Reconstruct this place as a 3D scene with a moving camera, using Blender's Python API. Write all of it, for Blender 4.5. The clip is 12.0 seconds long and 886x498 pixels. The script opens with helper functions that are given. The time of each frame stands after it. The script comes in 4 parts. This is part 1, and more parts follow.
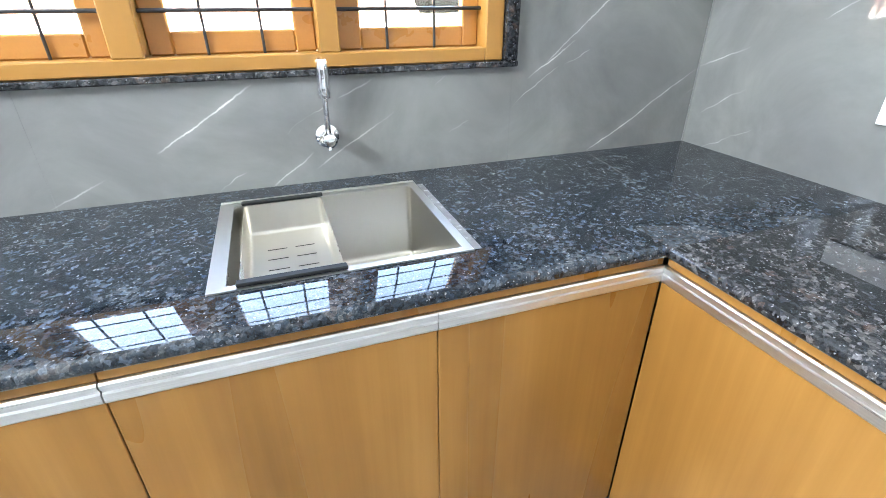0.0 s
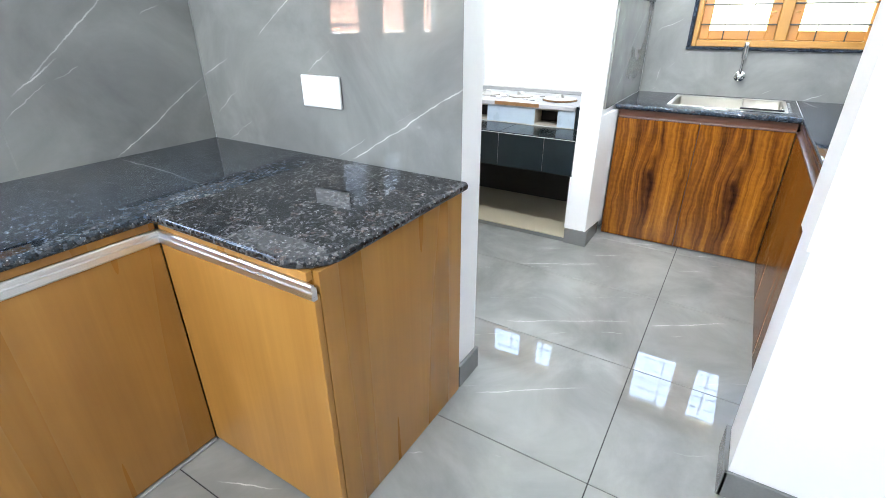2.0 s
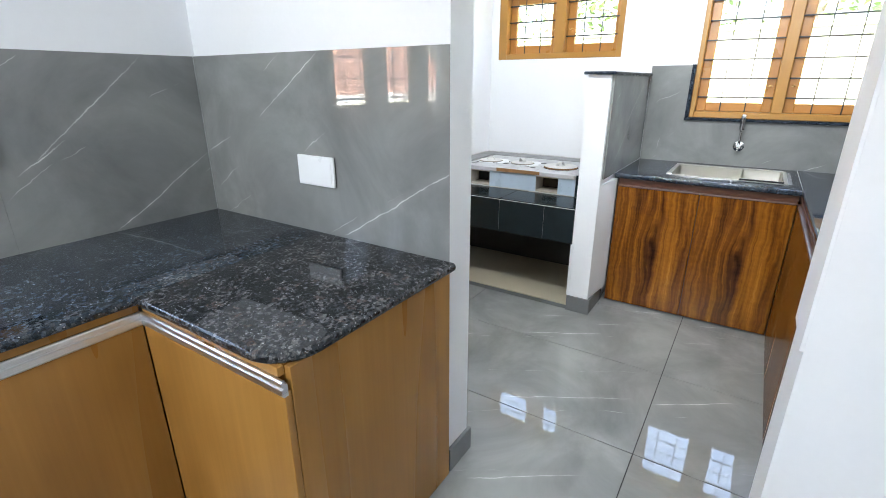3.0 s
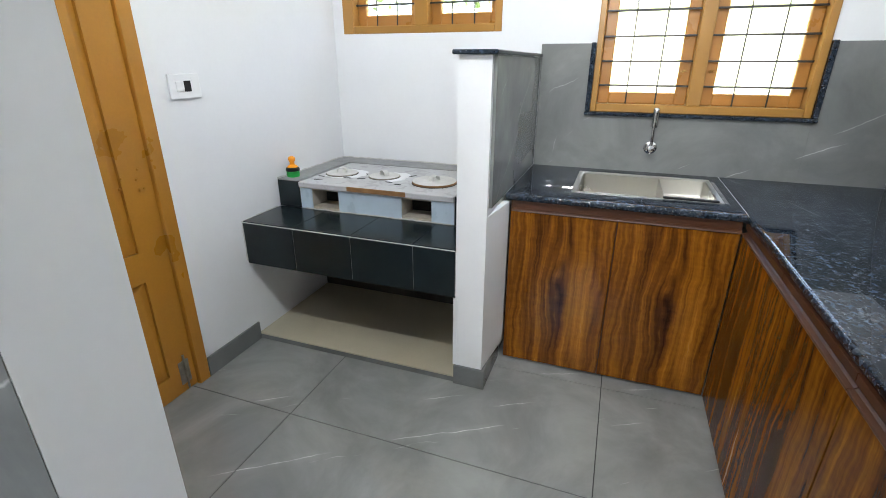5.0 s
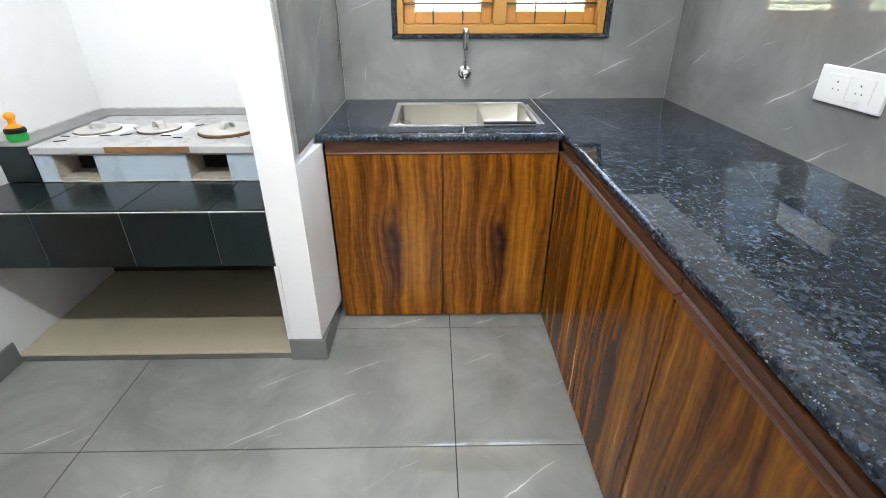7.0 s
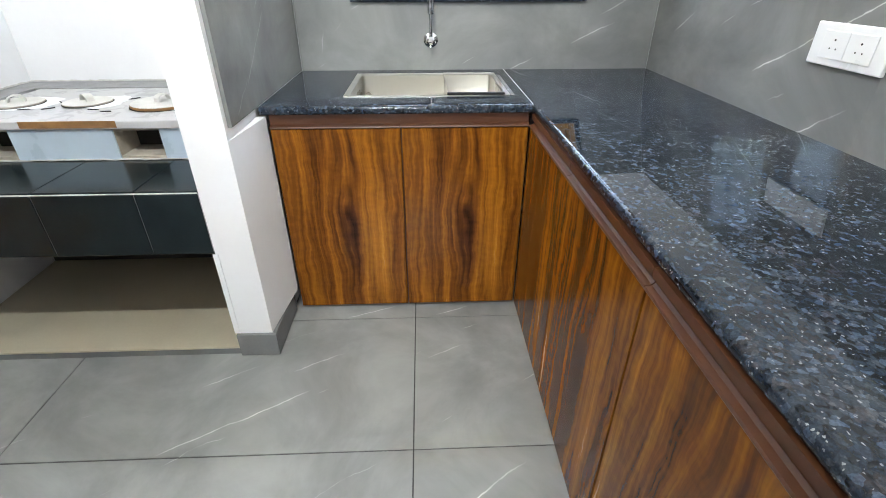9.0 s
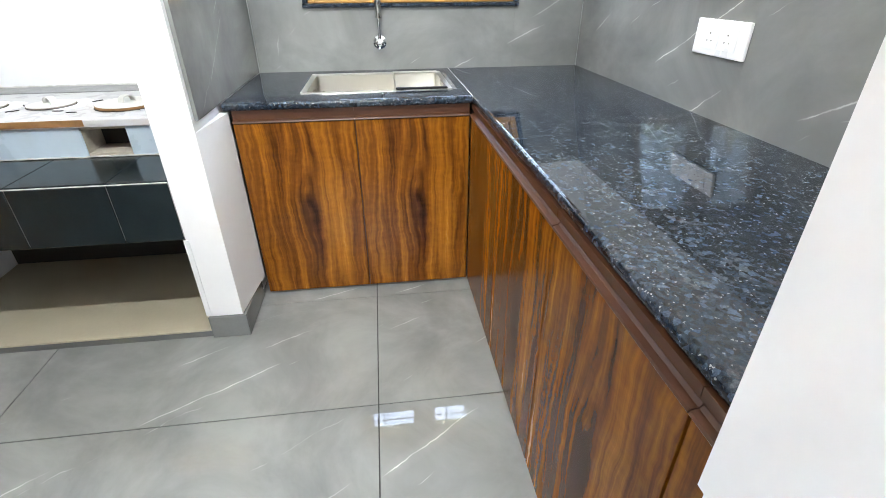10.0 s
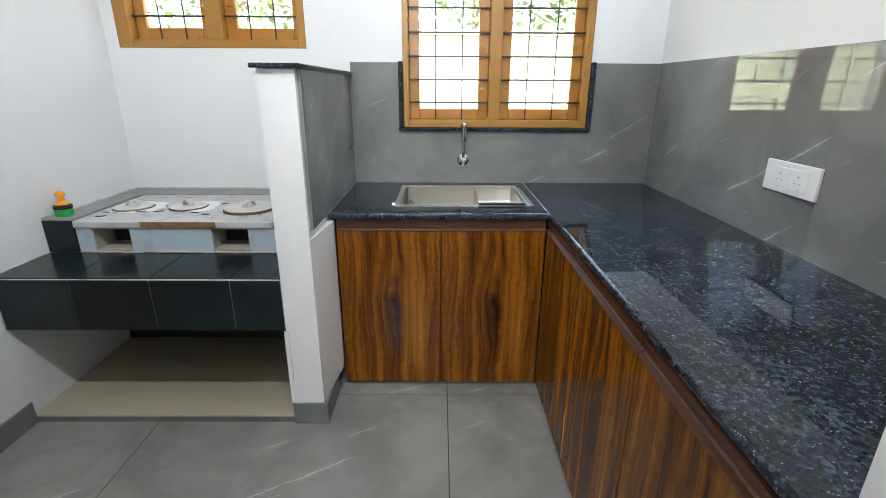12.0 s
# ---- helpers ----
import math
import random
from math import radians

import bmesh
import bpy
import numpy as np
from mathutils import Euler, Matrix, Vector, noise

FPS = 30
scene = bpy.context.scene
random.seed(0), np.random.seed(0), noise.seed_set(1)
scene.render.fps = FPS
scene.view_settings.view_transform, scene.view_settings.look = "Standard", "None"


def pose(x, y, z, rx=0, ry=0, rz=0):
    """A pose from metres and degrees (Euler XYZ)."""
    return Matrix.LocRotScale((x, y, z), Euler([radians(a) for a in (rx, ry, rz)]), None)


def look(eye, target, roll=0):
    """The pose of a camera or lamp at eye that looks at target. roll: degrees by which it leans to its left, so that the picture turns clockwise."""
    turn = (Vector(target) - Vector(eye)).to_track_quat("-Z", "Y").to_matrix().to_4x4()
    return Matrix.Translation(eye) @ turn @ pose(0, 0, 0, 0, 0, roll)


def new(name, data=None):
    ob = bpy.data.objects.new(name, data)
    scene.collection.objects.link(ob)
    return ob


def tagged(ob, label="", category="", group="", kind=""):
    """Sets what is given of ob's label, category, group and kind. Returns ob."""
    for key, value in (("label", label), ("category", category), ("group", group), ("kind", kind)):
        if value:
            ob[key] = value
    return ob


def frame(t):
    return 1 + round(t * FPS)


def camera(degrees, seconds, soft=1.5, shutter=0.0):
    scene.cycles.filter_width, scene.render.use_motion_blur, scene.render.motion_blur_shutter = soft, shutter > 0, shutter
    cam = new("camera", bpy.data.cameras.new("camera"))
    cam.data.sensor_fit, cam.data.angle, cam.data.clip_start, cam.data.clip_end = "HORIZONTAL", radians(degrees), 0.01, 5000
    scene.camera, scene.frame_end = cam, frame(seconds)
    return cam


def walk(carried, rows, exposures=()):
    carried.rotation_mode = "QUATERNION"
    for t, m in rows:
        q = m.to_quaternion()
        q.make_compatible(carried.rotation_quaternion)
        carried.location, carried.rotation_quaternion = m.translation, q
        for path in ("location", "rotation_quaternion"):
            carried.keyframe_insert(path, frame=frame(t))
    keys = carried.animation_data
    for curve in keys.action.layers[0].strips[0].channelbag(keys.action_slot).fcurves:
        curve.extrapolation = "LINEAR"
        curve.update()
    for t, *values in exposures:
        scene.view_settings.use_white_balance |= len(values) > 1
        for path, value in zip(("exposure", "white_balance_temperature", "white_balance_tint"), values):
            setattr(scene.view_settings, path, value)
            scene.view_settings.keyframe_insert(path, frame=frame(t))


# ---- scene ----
cam = camera(86.5, 12.0, 0.9)
PATH = [
    (0, (0.127, 0.078, 1.26), (0.716, 1.754, 0.339), -0.3),
    (0.3, (0.124, -0.057, 1.269), (0.905, 1.567, 0.402), -0.5),
    (0.5, (0.127, -0.143, 1.27), (1.015, 1.429, 0.41), -0.6),
    (1, (0.127, -0.313, 1.295), (1.306, 1.072, 0.462), -0.4),
    (1.5, (0.204, -0.411, 1.246), (1.581, 0.704, 0.32), -0.2),
    (1.8, (0.252, -0.483, 1.257), (1.747, 0.494, 0.359), -0.2),
    (2, (0.269, -0.514, 1.269), (1.804, 0.427, 0.399), -0.1),
    (2.5, (0.286, -0.554, 1.318), (1.852, 0.44, 0.571), -0.1),
    (3, (0.351, -0.555, 1.35), (1.927, 0.476, 0.678), -0.1),
    (3.5, (0.599, -0.484, 1.352), (2.247, 0.395, 0.636), -0.1),
    (3.7, (0.688, -0.448, 1.386), (2.373, 0.382, 0.699), -0.1),
    (5.3, (1.437, -0.259, 1.326), (3.193, 0.252, 0.516), -0.1),
    (5.5, (1.501, -0.237, 1.299), (3.257, 0.156, 0.427), -0.2),
    (6, (1.552, -0.281, 1.264), (3.298, -0.173, 0.295), -0.2),
    (6.5, (1.553, -0.313, 1.294), (3.333, -0.351, 0.382), -0.1),
    (7, (1.532, -0.318, 1.28), (3.293, -0.348, 0.333), -0.1),
    (7.2, (1.519, -0.336, 1.280), (3.287, -0.338, 0.344), 0.0),
    (8.8, (1.637, -0.421, 1.227), (3.390, -0.405, 0.264), -0.1),
    (9, (1.668, -0.426, 1.209), (3.393, -0.496, 0.199), 0.0),
    (9.3, (1.660, -0.437, 1.185), (3.342, -0.601, 0.114), 0.0),
    (9.5, (1.621, -0.439, 1.178), (3.284, -0.65, 0.086), 0.0),
    (10, (1.457, -0.450, 1.202), (3.184, -0.669, 0.218), -0.3),
    (10.5, (1.363, -0.404, 1.248), (3.16, -0.572, 0.385), -0.0),
    (11, (1.33, -0.383, 1.308), (3.193, -0.543, 0.597), 0.2),
    (11.5, (1.335, -0.361, 1.329), (3.226, -0.457, 0.685), 0.2),
    (12, (1.372, -0.34, 1.326), (3.263, -0.354, 0.675), 0.3),
]
EXPOSURES = [(0.0, 6.25, 6250, 8), (1.5, 6.15, 6250, 8), (2.5, 5.67, 6250, 8), (3.0, 5.3, 6250, 8), (3.5, 5.15, 6250, 8), (5.5, 4.9, 6500, 8), (6.0, 5.08, 6560, 8), (6.5, 5.32, 6590, 8), (7.0, 5.47, 6590, 8), (9.0, 5.53, 6590, 8),
             (9.5, 5.77, 6590, 8), (10.0, 5.8, 6590, 8), (10.5, 5.58, 6560, 8), (11.0, 5.25, 6560, 8), (12.0, 4.76, 6560, 8)]
walk(cam, [(t, look(eye, target, roll)) for t, eye, target, roll in PATH], EXPOSURES)

# ---- world, sun, exposure ----
world = bpy.data.worlds.new("daylight")
scene.world = world
world.use_nodes = True
wt = world.node_tree
sky = wt.nodes.new("ShaderNodeTexSky")
sky.sky_type = "NISHITA"
sky.sun_disc = False
sky.sun_elevation, sky.sun_rotation = radians(58), radians(215)
sky.air_density, sky.dust_density = 1.0, 9.0
wt.links.new(sky.outputs[0], wt.nodes["Background"].inputs[0])
wt.nodes["Background"].inputs[1].default_value = 0.12

sun_data = bpy.data.lights.new("sun", "SUN")
sun_data.energy, sun_data.angle, sun_data.color = 2.0, radians(0.6), (1.0, 0.95, 0.86)
sun = new("sun", sun_data)
sun.matrix_world = look((-3, -5, 10), (0, 0, 0))


K1_TUBE, K2_TUBE = 2.3, 1.35     # glow of the two added, unseen tube lights


# ---- materials ----
class Nodes:
    """A short hand for writing shader nodes."""

    def __init__(self, name):
        self.mat = bpy.data.materials.new(name)
        self.mat.use_nodes = True
        self.tree = self.mat.node_tree
        self.bsdf = self.tree.nodes["Principled BSDF"]

    def add(self, kind):
        return self.tree.nodes.new(kind)

    def put(self, socket, value):
        if isinstance(value, bpy.types.NodeSocket):
            self.tree.links.new(value, socket)
        elif isinstance(value, (tuple, list)) and len(value) == 3 and socket.type == "RGBA":
            socket.default_value = (*value, 1)
        else:
            socket.default_value = value

    def math(self, op, a, b=0.0, c=0.0, clamp=False):
        n = self.add("ShaderNodeMath")
        n.operation, n.use_clamp = op, clamp
        for s, v in zip(n.inputs, (a, b, c)):
            self.put(s, v)
        return n.outputs[0]

    def dot(self, a, b):
        n = self.add("ShaderNodeVectorMath")
        n.operation = "DOT_PRODUCT"
        self.put(n.inputs[0], a), self.put(n.inputs[1], b)
        return n.outputs["Value"]

    def vec(self, x, y, z):
        n = self.add("ShaderNodeCombineXYZ")
        for s, v in zip(n.inputs, (x, y, z)):
            self.put(s, v)
        return n.outputs[0]

    def position(self):
        return self.add("ShaderNodeNewGeometry").outputs["Position"]

    def local(self):
        return self.add("ShaderNodeTexCoord").outputs["Object"]

    def random(self):
        return self.add("ShaderNodeObjectInfo").outputs["Random"]

    def noise(self, v, scale, detail=4, rough=0.55, warp=0.0):
        n = self.add("ShaderNodeTexNoise")
        self.put(n.inputs["Vector"], v)
        n.inputs["Scale"].default_value, n.inputs["Detail"].default_value = scale, detail
        n.inputs["Roughness"].default_value, n.inputs["Distortion"].default_value = rough, warp
        return n.outputs[0]

    def cells(self, v, scale, out="Color"):
        n = self.add("ShaderNodeTexVoronoi")
        self.put(n.inputs["Vector"], v)
        n.inputs["Scale"].default_value = scale
        return n.outputs[out]

    def ramp(self, fac, *stops):
        n = self.add("ShaderNodeValToRGB")
        self.put(n.inputs[0], fac)
        e = n.color_ramp.elements
        while len(e) < len(stops):
            e.new(0.5)
        for el, (p, col) in zip(e, stops):
            el.position = p
            el.color = (*col, 1) if isinstance(col, tuple) else (col, col, col, 1)
        return n.outputs[0]

    def mix(self, fac, a, b, mode="MIX"):
        n = self.add("ShaderNodeMix")
        n.data_type, n.blend_type = "RGBA", mode
        self.put(n.inputs[0], fac), self.put(n.inputs[6], a), self.put(n.inputs[7], b)
        return n.outputs[2]

    def range(self, v, a, b, c=0.0, d=1.0):
        n = self.add("ShaderNodeMapRange")
        for s, x in zip(n.inputs, (v, a, b, c, d)):
            self.put(s, x)
        return n.outputs[0]

    def bump(self, height, strength=0.1, distance=0.002):
        n = self.add("ShaderNodeBump")
        n.inputs["Strength"].default_value, n.inputs["Distance"].default_value = strength, distance
        self.put(n.inputs["Height"], height)
        self.put(self.bsdf.inputs["Normal"], n.outputs[0])

    def set(self, **inputs):
        for key, value in inputs.items():
            self.put(self.bsdf.inputs[{"color": "Base Color", "rough": "Roughness", "metal": "Metallic", "spec": "Specular IOR Level",
                                       "ior": "IOR", "coat": "Coat Weight", "coat_rough": "Coat Roughness"}[key]], value)
        return self.mat


def plain(name, color, rough=0.5, metal=0.0, vary=0.12, scale=6.0, bump=0.04, spec=0.5):
    """A surface of one colour with cloudy variation, fine grain and a little relief."""
    n = Nodes(name)
    p = n.position()
    big, fine = n.noise(p, scale), n.noise(p, scale * 22)
    shade = n.math("ADD", n.math("MULTIPLY", big, 0.7), n.math("MULTIPLY", fine, 0.3))
    dark, light = [tuple(min(1, c * k) for c in color) for k in (1 - vary, 1 + vary)]
    if bump:
        n.bump(fine, bump)
    return n.set(color=n.ramp(shade, (0.3, dark), (0.7, light)), rough=n.range(big, 0.3, 0.7, rough * 0.85, rough * 1.15), metal=metal, spec=spec)


def marble(name, across, up, veins, base=0.205, rough=0.008):
    """Polished grey porcelain tile with thin white veins, each from (u, v) to (u, v) along the surface."""
    n = Nodes(name)
    q = n.position()
    wob = n.math("MULTIPLY", n.math("SUBTRACT", n.noise(q, 6, 5, 0.6), 0.5), 0.034)
    u, v = n.dot(q, across), n.dot(q, up)
    total = None
    thin = n.range(n.noise(q, 11, 3), 0.35, 0.65, 0.25, 1.0)
    for (u0, v0), (u1, v1), strength in veins:
        length = math.hypot(u1 - u0, v1 - v0)
        du, dv = (u1 - u0) / length, (v1 - v0) / length
        along = n.math("ADD", n.math("MULTIPLY", u, du), n.math("MULTIPLY_ADD", v, dv, -(u0 * du + v0 * dv)))
        off = n.math("ADD", n.math("MULTIPLY", u, -dv), n.math("MULTIPLY_ADD", v, du, u0 * dv - v0 * du))
        off = n.math("ABSOLUTE", n.math("ADD", off, wob))
        line = n.range(off, 0.0005, 0.003, strength, 0.0)
        halo = n.range(off, 0.0, 0.03, strength * 0.12, 0.0)
        line = n.math("ADD", line, halo)
        ends = n.math("MULTIPLY", n.range(along, 0.0, 0.05), n.range(along, length, length - 0.08))
        line = n.math("MULTIPLY", line, ends)
        total = line if total is None else n.math("MAXIMUM", total, line)
    # faint hair veins everywhere, in the same slant
    slant = n.math("ADD", n.math("MULTIPLY", u, -0.52), n.math("MULTIPLY", v, 0.855))
    wave = n.math("ABSOLUTE", n.math("SUBTRACT", n.math("FRACT", n.math("ADD", n.math("MULTIPLY", slant, 3.1), n.math("MULTIPLY", n.noise(q, 2.3, 5), 0.42))), 0.5))
    hair = n.math("MULTIPLY", n.range(wave, 0.0, 0.007, 0.42, 0.0), n.range(n.noise(q, 5.5, 2), 0.54, 0.64))
    total = hair if total is None else n.math("MAXIMUM", total, hair)
    total = n.math("MULTIPLY", total, thin, clamp=True)
    cloud = n.noise(q, 2.2, 6, 0.62, 0.6)
    b = base
    stone = n.ramp(cloud, (0.28, (b * 0.72, b * 0.745, b * 0.725)), (0.5, (b, b * 1.015, b * 0.995)), (0.72, (b * 1.33, b * 1.36, b * 1.32)))
    col = n.mix(total, stone, (0.72, 0.72, 0.70))
    return n.set(color=col, rough=rough, spec=0.45, ior=1.54)


def granite(name, dark, mid, pale, blue, rust, spec=0.5):
    """Polished granite: a dark ground with pale blotches of two sizes, a few rusty and blue crystals, and mica glints."""
    n = Nodes(name)
    p = n.position()
    wobble = n.add("ShaderNodeTexNoise")
    wobble.inputs["Scale"].default_value, wobble.inputs["Detail"].default_value = 85, 4
    n.put(wobble.inputs["Vector"], p)
    shift = n.add("ShaderNodeVectorMath")
    shift.operation, shift.inputs[1].default_value = "MULTIPLY_ADD", (0.008, 0.008, 0.008)
    n.put(shift.inputs[0], wobble.outputs["Color"]), n.put(shift.inputs[2], p)
    q = shift.outputs[0]

    def grain(scale):
        return n.dot(n.cells(q, scale), (0.6, 0.4, 0.0))

    # where the pale minerals gather
    cluster = n.math("SUBTRACT", n.noise(p, 13, 3, 0.6), 0.5)
    a = n.math("ADD", grain(125), n.math("MULTIPLY", cluster, 1.0))
    b = n.math("ADD", grain(240), n.math("MULTIPLY", cluster, 0.8))
    half = tuple(0.45 * x + 0.25 * y for x, y in zip(mid, pale))
    col = n.ramp(a, (0.30, dark), (0.52, mid), (0.70, half), (0.92, pale))
    small = n.ramp(b, (0.35, dark), (0.62, mid), (0.84, half), (0.97, pale))
    col = n.mix(0.36, col, small)
    brown = n.math("MULTIPLY", n.range(grain(46), 0.78, 0.83), n.range(n.noise(q, 110, 3), 0.40, 0.58))
    col = n.mix(n.math("MULTIPLY", brown, rust), col, (0.20, 0.125, 0.09))
    azure = n.range(grain(125), 0.74, 0.80, 0.0, blue)
    col = n.mix(azure, col, (0.045, 0.10, 0.20))
    col = n.mix(1.0, col, n.ramp(n.noise(p, 330, 3, 0.6), (0.32, 0.45), (0.68, 1.0)), "MULTIPLY")
    glint = n.range(grain(400), 0.90, 0.93, 0.0, 0.5)
    col = n.mix(glint, col, (0.45, 0.46, 0.48))
    return n.set(color=col, rough=n.range(n.noise(p, 60, 3), 0.3, 0.7, 0.0, 0.03), spec=spec)


def walnut(name):
    """Glossy printed laminate: orange-brown with dark vertical streaks, a knot and its flame, alike on every door."""
    n = Nodes(name)
    p = n.local()
    u, z = n.dot(p, (1, 1, 0)), n.dot(p, (0, 0, 1))

    def square(x, k):
        return n.math("MULTIPLY", n.math("MULTIPLY", x, x), k)

    def bell(x):
        return n.math("POWER", 2.718, n.math("MULTIPLY", x, -1.0))

    sway = n.math("MULTIPLY", n.math("SUBTRACT", n.noise(n.vec(n.math("MULTIPLY", u, 4.0), n.math("MULTIPLY", z, 3.8), 3.0), 1.0, 4), 0.5), 0.06)
    ku = n.math("ADD", n.math("SUBTRACT", u, 0.205), sway)
    kz = n.math("SUBTRACT", z, 0.44)
    # the grain opens round the knot
    around = bell(n.math("ADD", square(ku, 260), square(kz, 26)))
    uu = n.math("MULTIPLY", ku, n.math("SUBTRACT", 1.0, n.math("MULTIPLY", around, 0.62)))
    streak = n.noise(n.vec(n.math("MULTIPLY", uu, 21.0), n.math("MULTIPLY", z, 1.0), 0.0), 1.0, 5, 0.6, 0.5)
    broad = n.noise(n.vec(n.math("MULTIPLY", uu, 7.5), n.math("MULTIPLY", z, 0.5), 5.0), 1.0, 2, 0.5)
    fine = n.noise(n.vec(n.math("MULTIPLY", uu, 95.0), n.math("MULTIPLY", z, 2.2), 1.0), 1.0, 4, 0.6)
    ripple = n.noise(n.vec(n.math("MULTIPLY", u, 24.0), n.math("MULTIPLY", z, 42.0), 7.0), 1.0, 3, 0.6)
    rings = n.math("SINE", n.math("MULTIPLY", n.math("SQRT", n.math("ADD", square(ku, 5200), square(kz, 420))), 2.3))
    tone = n.math("ADD", n.math("ADD", n.math("MULTIPLY", streak, 0.60), n.math("MULTIPLY", broad, 0.12)), n.math("ADD", n.math("MULTIPLY", fine, 0.20), n.math("MULTIPLY", ripple, 0.08)))
    tone = n.math("MULTIPLY_ADD", tone, 1.45, -0.225)
    core = bell(n.math("ADD", square(ku, 2600), square(n.math("ADD", kz, 0.005), 700)))
    flame = n.math("MULTIPLY", bell(square(n.math("ADD", ku, 0.012), 1500)), n.math("MULTIPLY", n.range(kz, 0.02, -0.05), n.range(kz, -0.38, -0.12)))
    tone = n.math("SUBTRACT", tone, n.math("ADD", n.math("MULTIPLY", core, 0.20), n.math("MULTIPLY", flame, 0.15)))
    tone = n.math("ADD", tone, n.math("MULTIPLY", n.math("MULTIPLY", rings, around), 0.045))
    col = n.ramp(tone, (0.20, (0.016, 0.0045, 0.0015)), (0.36, (0.062, 0.018, 0.003)), (0.48, (0.134, 0.043, 0.0045)), (0.60, (0.25, 0.090, 0.007)), (0.74, (0.41, 0.172, 0.015)))
    n.bump(fine, 0.03)
    return n.set(color=col, rough=n.range(streak, 0.3, 0.7, 0.20, 0.28), spec=0.25)


def maple(name):
    """Honey coloured laminate with soft, broad vertical bands."""
    n = Nodes(name)
    p = n.local()
    u, z = n.dot(p, (1, 1, 0)), n.dot(p, (0, 0, 1))
    r = n.math("MULTIPLY", n.random(), 7.0)
    band = n.noise(n.vec(n.math("MULTIPLY", u, 7.0), n.math("MULTIPLY", z, 0.35), r), 1.0, 1, 0.4)
    fine = n.noise(n.vec(n.math("MULTIPLY", u, 48.0), n.math("MULTIPLY", z, 1.1), r), 1.0, 5, 0.6)
    blur = n.noise(n.vec(n.math("MULTIPLY", u, 9.0), n.math("MULTIPLY", z, 3.0), r), 1.0, 2, 0.5)
    tone = n.math("ADD", n.math("ADD", n.math("MULTIPLY", band, 0.46), n.math("MULTIPLY", blur, 0.28)), n.math("MULTIPLY", fine, 0.26))
    col = n.ramp(tone, (0.28, (0.235, 0.108, 0.022)), (0.48, (0.32, 0.155, 0.034)), (0.68, (0.42, 0.218, 0.055)))
    n.bump(fine, 0.03)
    return n.set(color=col, rough=n.range(band, 0.3, 0.7, 0.26, 0.36), spec=0.45)


def brushed(name, color, rough, stretch):
    n = Nodes(name)
    p = n.position()
    line = n.noise(n.vec(n.dot(p, (stretch[0], 0, 0)), n.dot(p, (0, stretch[1], 0)), n.dot(p, (0, 0, stretch[2]))), 1.0, 3)
    n.bump(line, 0.05, 0.001)
    return n.set(color=n.ramp(line, (0.3, tuple(c * 0.85 for c in color)), (0.7, color)), rough=n.range(line, 0.3, 0.7, rough * 0.8, rough * 1.2), metal=1.0)


def glass(name):
    n = Nodes(name)
    clear, shine, mix = n.add("ShaderNodeBsdfTransparent"), n.add("ShaderNodeBsdfGlossy"), n.add("ShaderNodeMixShader")
    clear.inputs[0].default_value = (0.96, 0.98, 0.97, 1)
    shine.inputs["Roughness"].default_value = 0.02
    mix.inputs[0].default_value = 0.05
    n.put(mix.inputs[1], clear.outputs[0]), n.put(mix.inputs[2], shine.outputs[0])
    n.tree.links.new(mix.outputs[0], n.tree.nodes["Material Output"].inputs[0])
    return n.mat


def cement(name):
    n = Nodes(name)
    p = n.position()
    a, b = n.noise(p, 9, 6, 0.65), n.noise(p, 60, 4, 0.6)
    patch = n.range(n.noise(p, 14, 4, 0.6, 1.0), 0.40, 0.46)
    col = n.mix(patch, n.ramp(a, (0.3, (0.37, 0.37, 0.385)), (0.7, (0.44, 0.44, 0.455))), (0.49, 0.49, 0.505))
    n.bump(b, 0.3, 0.004)
    return n.set(color=col, rough=0.8)


def foliage(name, dark, light):
    n = Nodes(name)
    r = n.add("ShaderNodeNewGeometry").outputs["Random Per Island"]
    return n.set(color=n.ramp(r, (0.0, dark), (1.0, light)), rough=0.55)


def roof_clay(name):
    n = Nodes(name)
    p = n.position()
    r = n.random()
    return n.set(color=n.ramp(n.math("ADD", n.math("MULTIPLY", r, 0.6), n.math("MULTIPLY", n.noise(p, 5), 0.4)), (0.2, (0.13, 0.055, 0.035)), (0.6, (0.25, 0.115, 0.075)), (0.9, (0.32, 0.18, 0.13))), rough=0.85)


X, Y, Z = (1, 0, 0), (0, 1, 0), (0, 0, 1)
NX, NY = (-1, 0, 0), (0, -1, 0)
MARBLE_1 = marble("grey marble tile, sink wall", X, Z, [((-0.42, 0.82), (-0.28, 0.89), 0.7), ((-0.16, 0.94), (0.09, 1.09), 1.0), ((0.095, 0.82), (0.215, 0.91), 1.0),
                  ((0.21, 0.86), (0.45, 1.0), 0.45), ((0.29, 1.045), (0.39, 1.09), 0.8), ((1.09, 0.825), (1.50, 1.07), 1.0), ((0.85, 1.065), (1.01, 1.17), 0.8), ((0.9, 1.1), (1.3, 1.44), 0.5), ((0.60, 0.93), (0.67, 0.96), 0.7), ((0.56, 1.06), (0.60, 1.09), 0.7)])
MARBLE_2 = marble("grey marble tile, partition wall", NY, Z, [((-0.62, 0.83), (-0.15, 1.11), 0.75), ((-1.02, 1.22), (-0.68, 1.44), 0.8), ((-0.79, 1.11), (-0.67, 1.19), 0.7), ((-1.38, 1.07), (-1.2, 1.15), 0.8), ((-1.33, 0.93), (-1.18, 1.03), 0.4)])
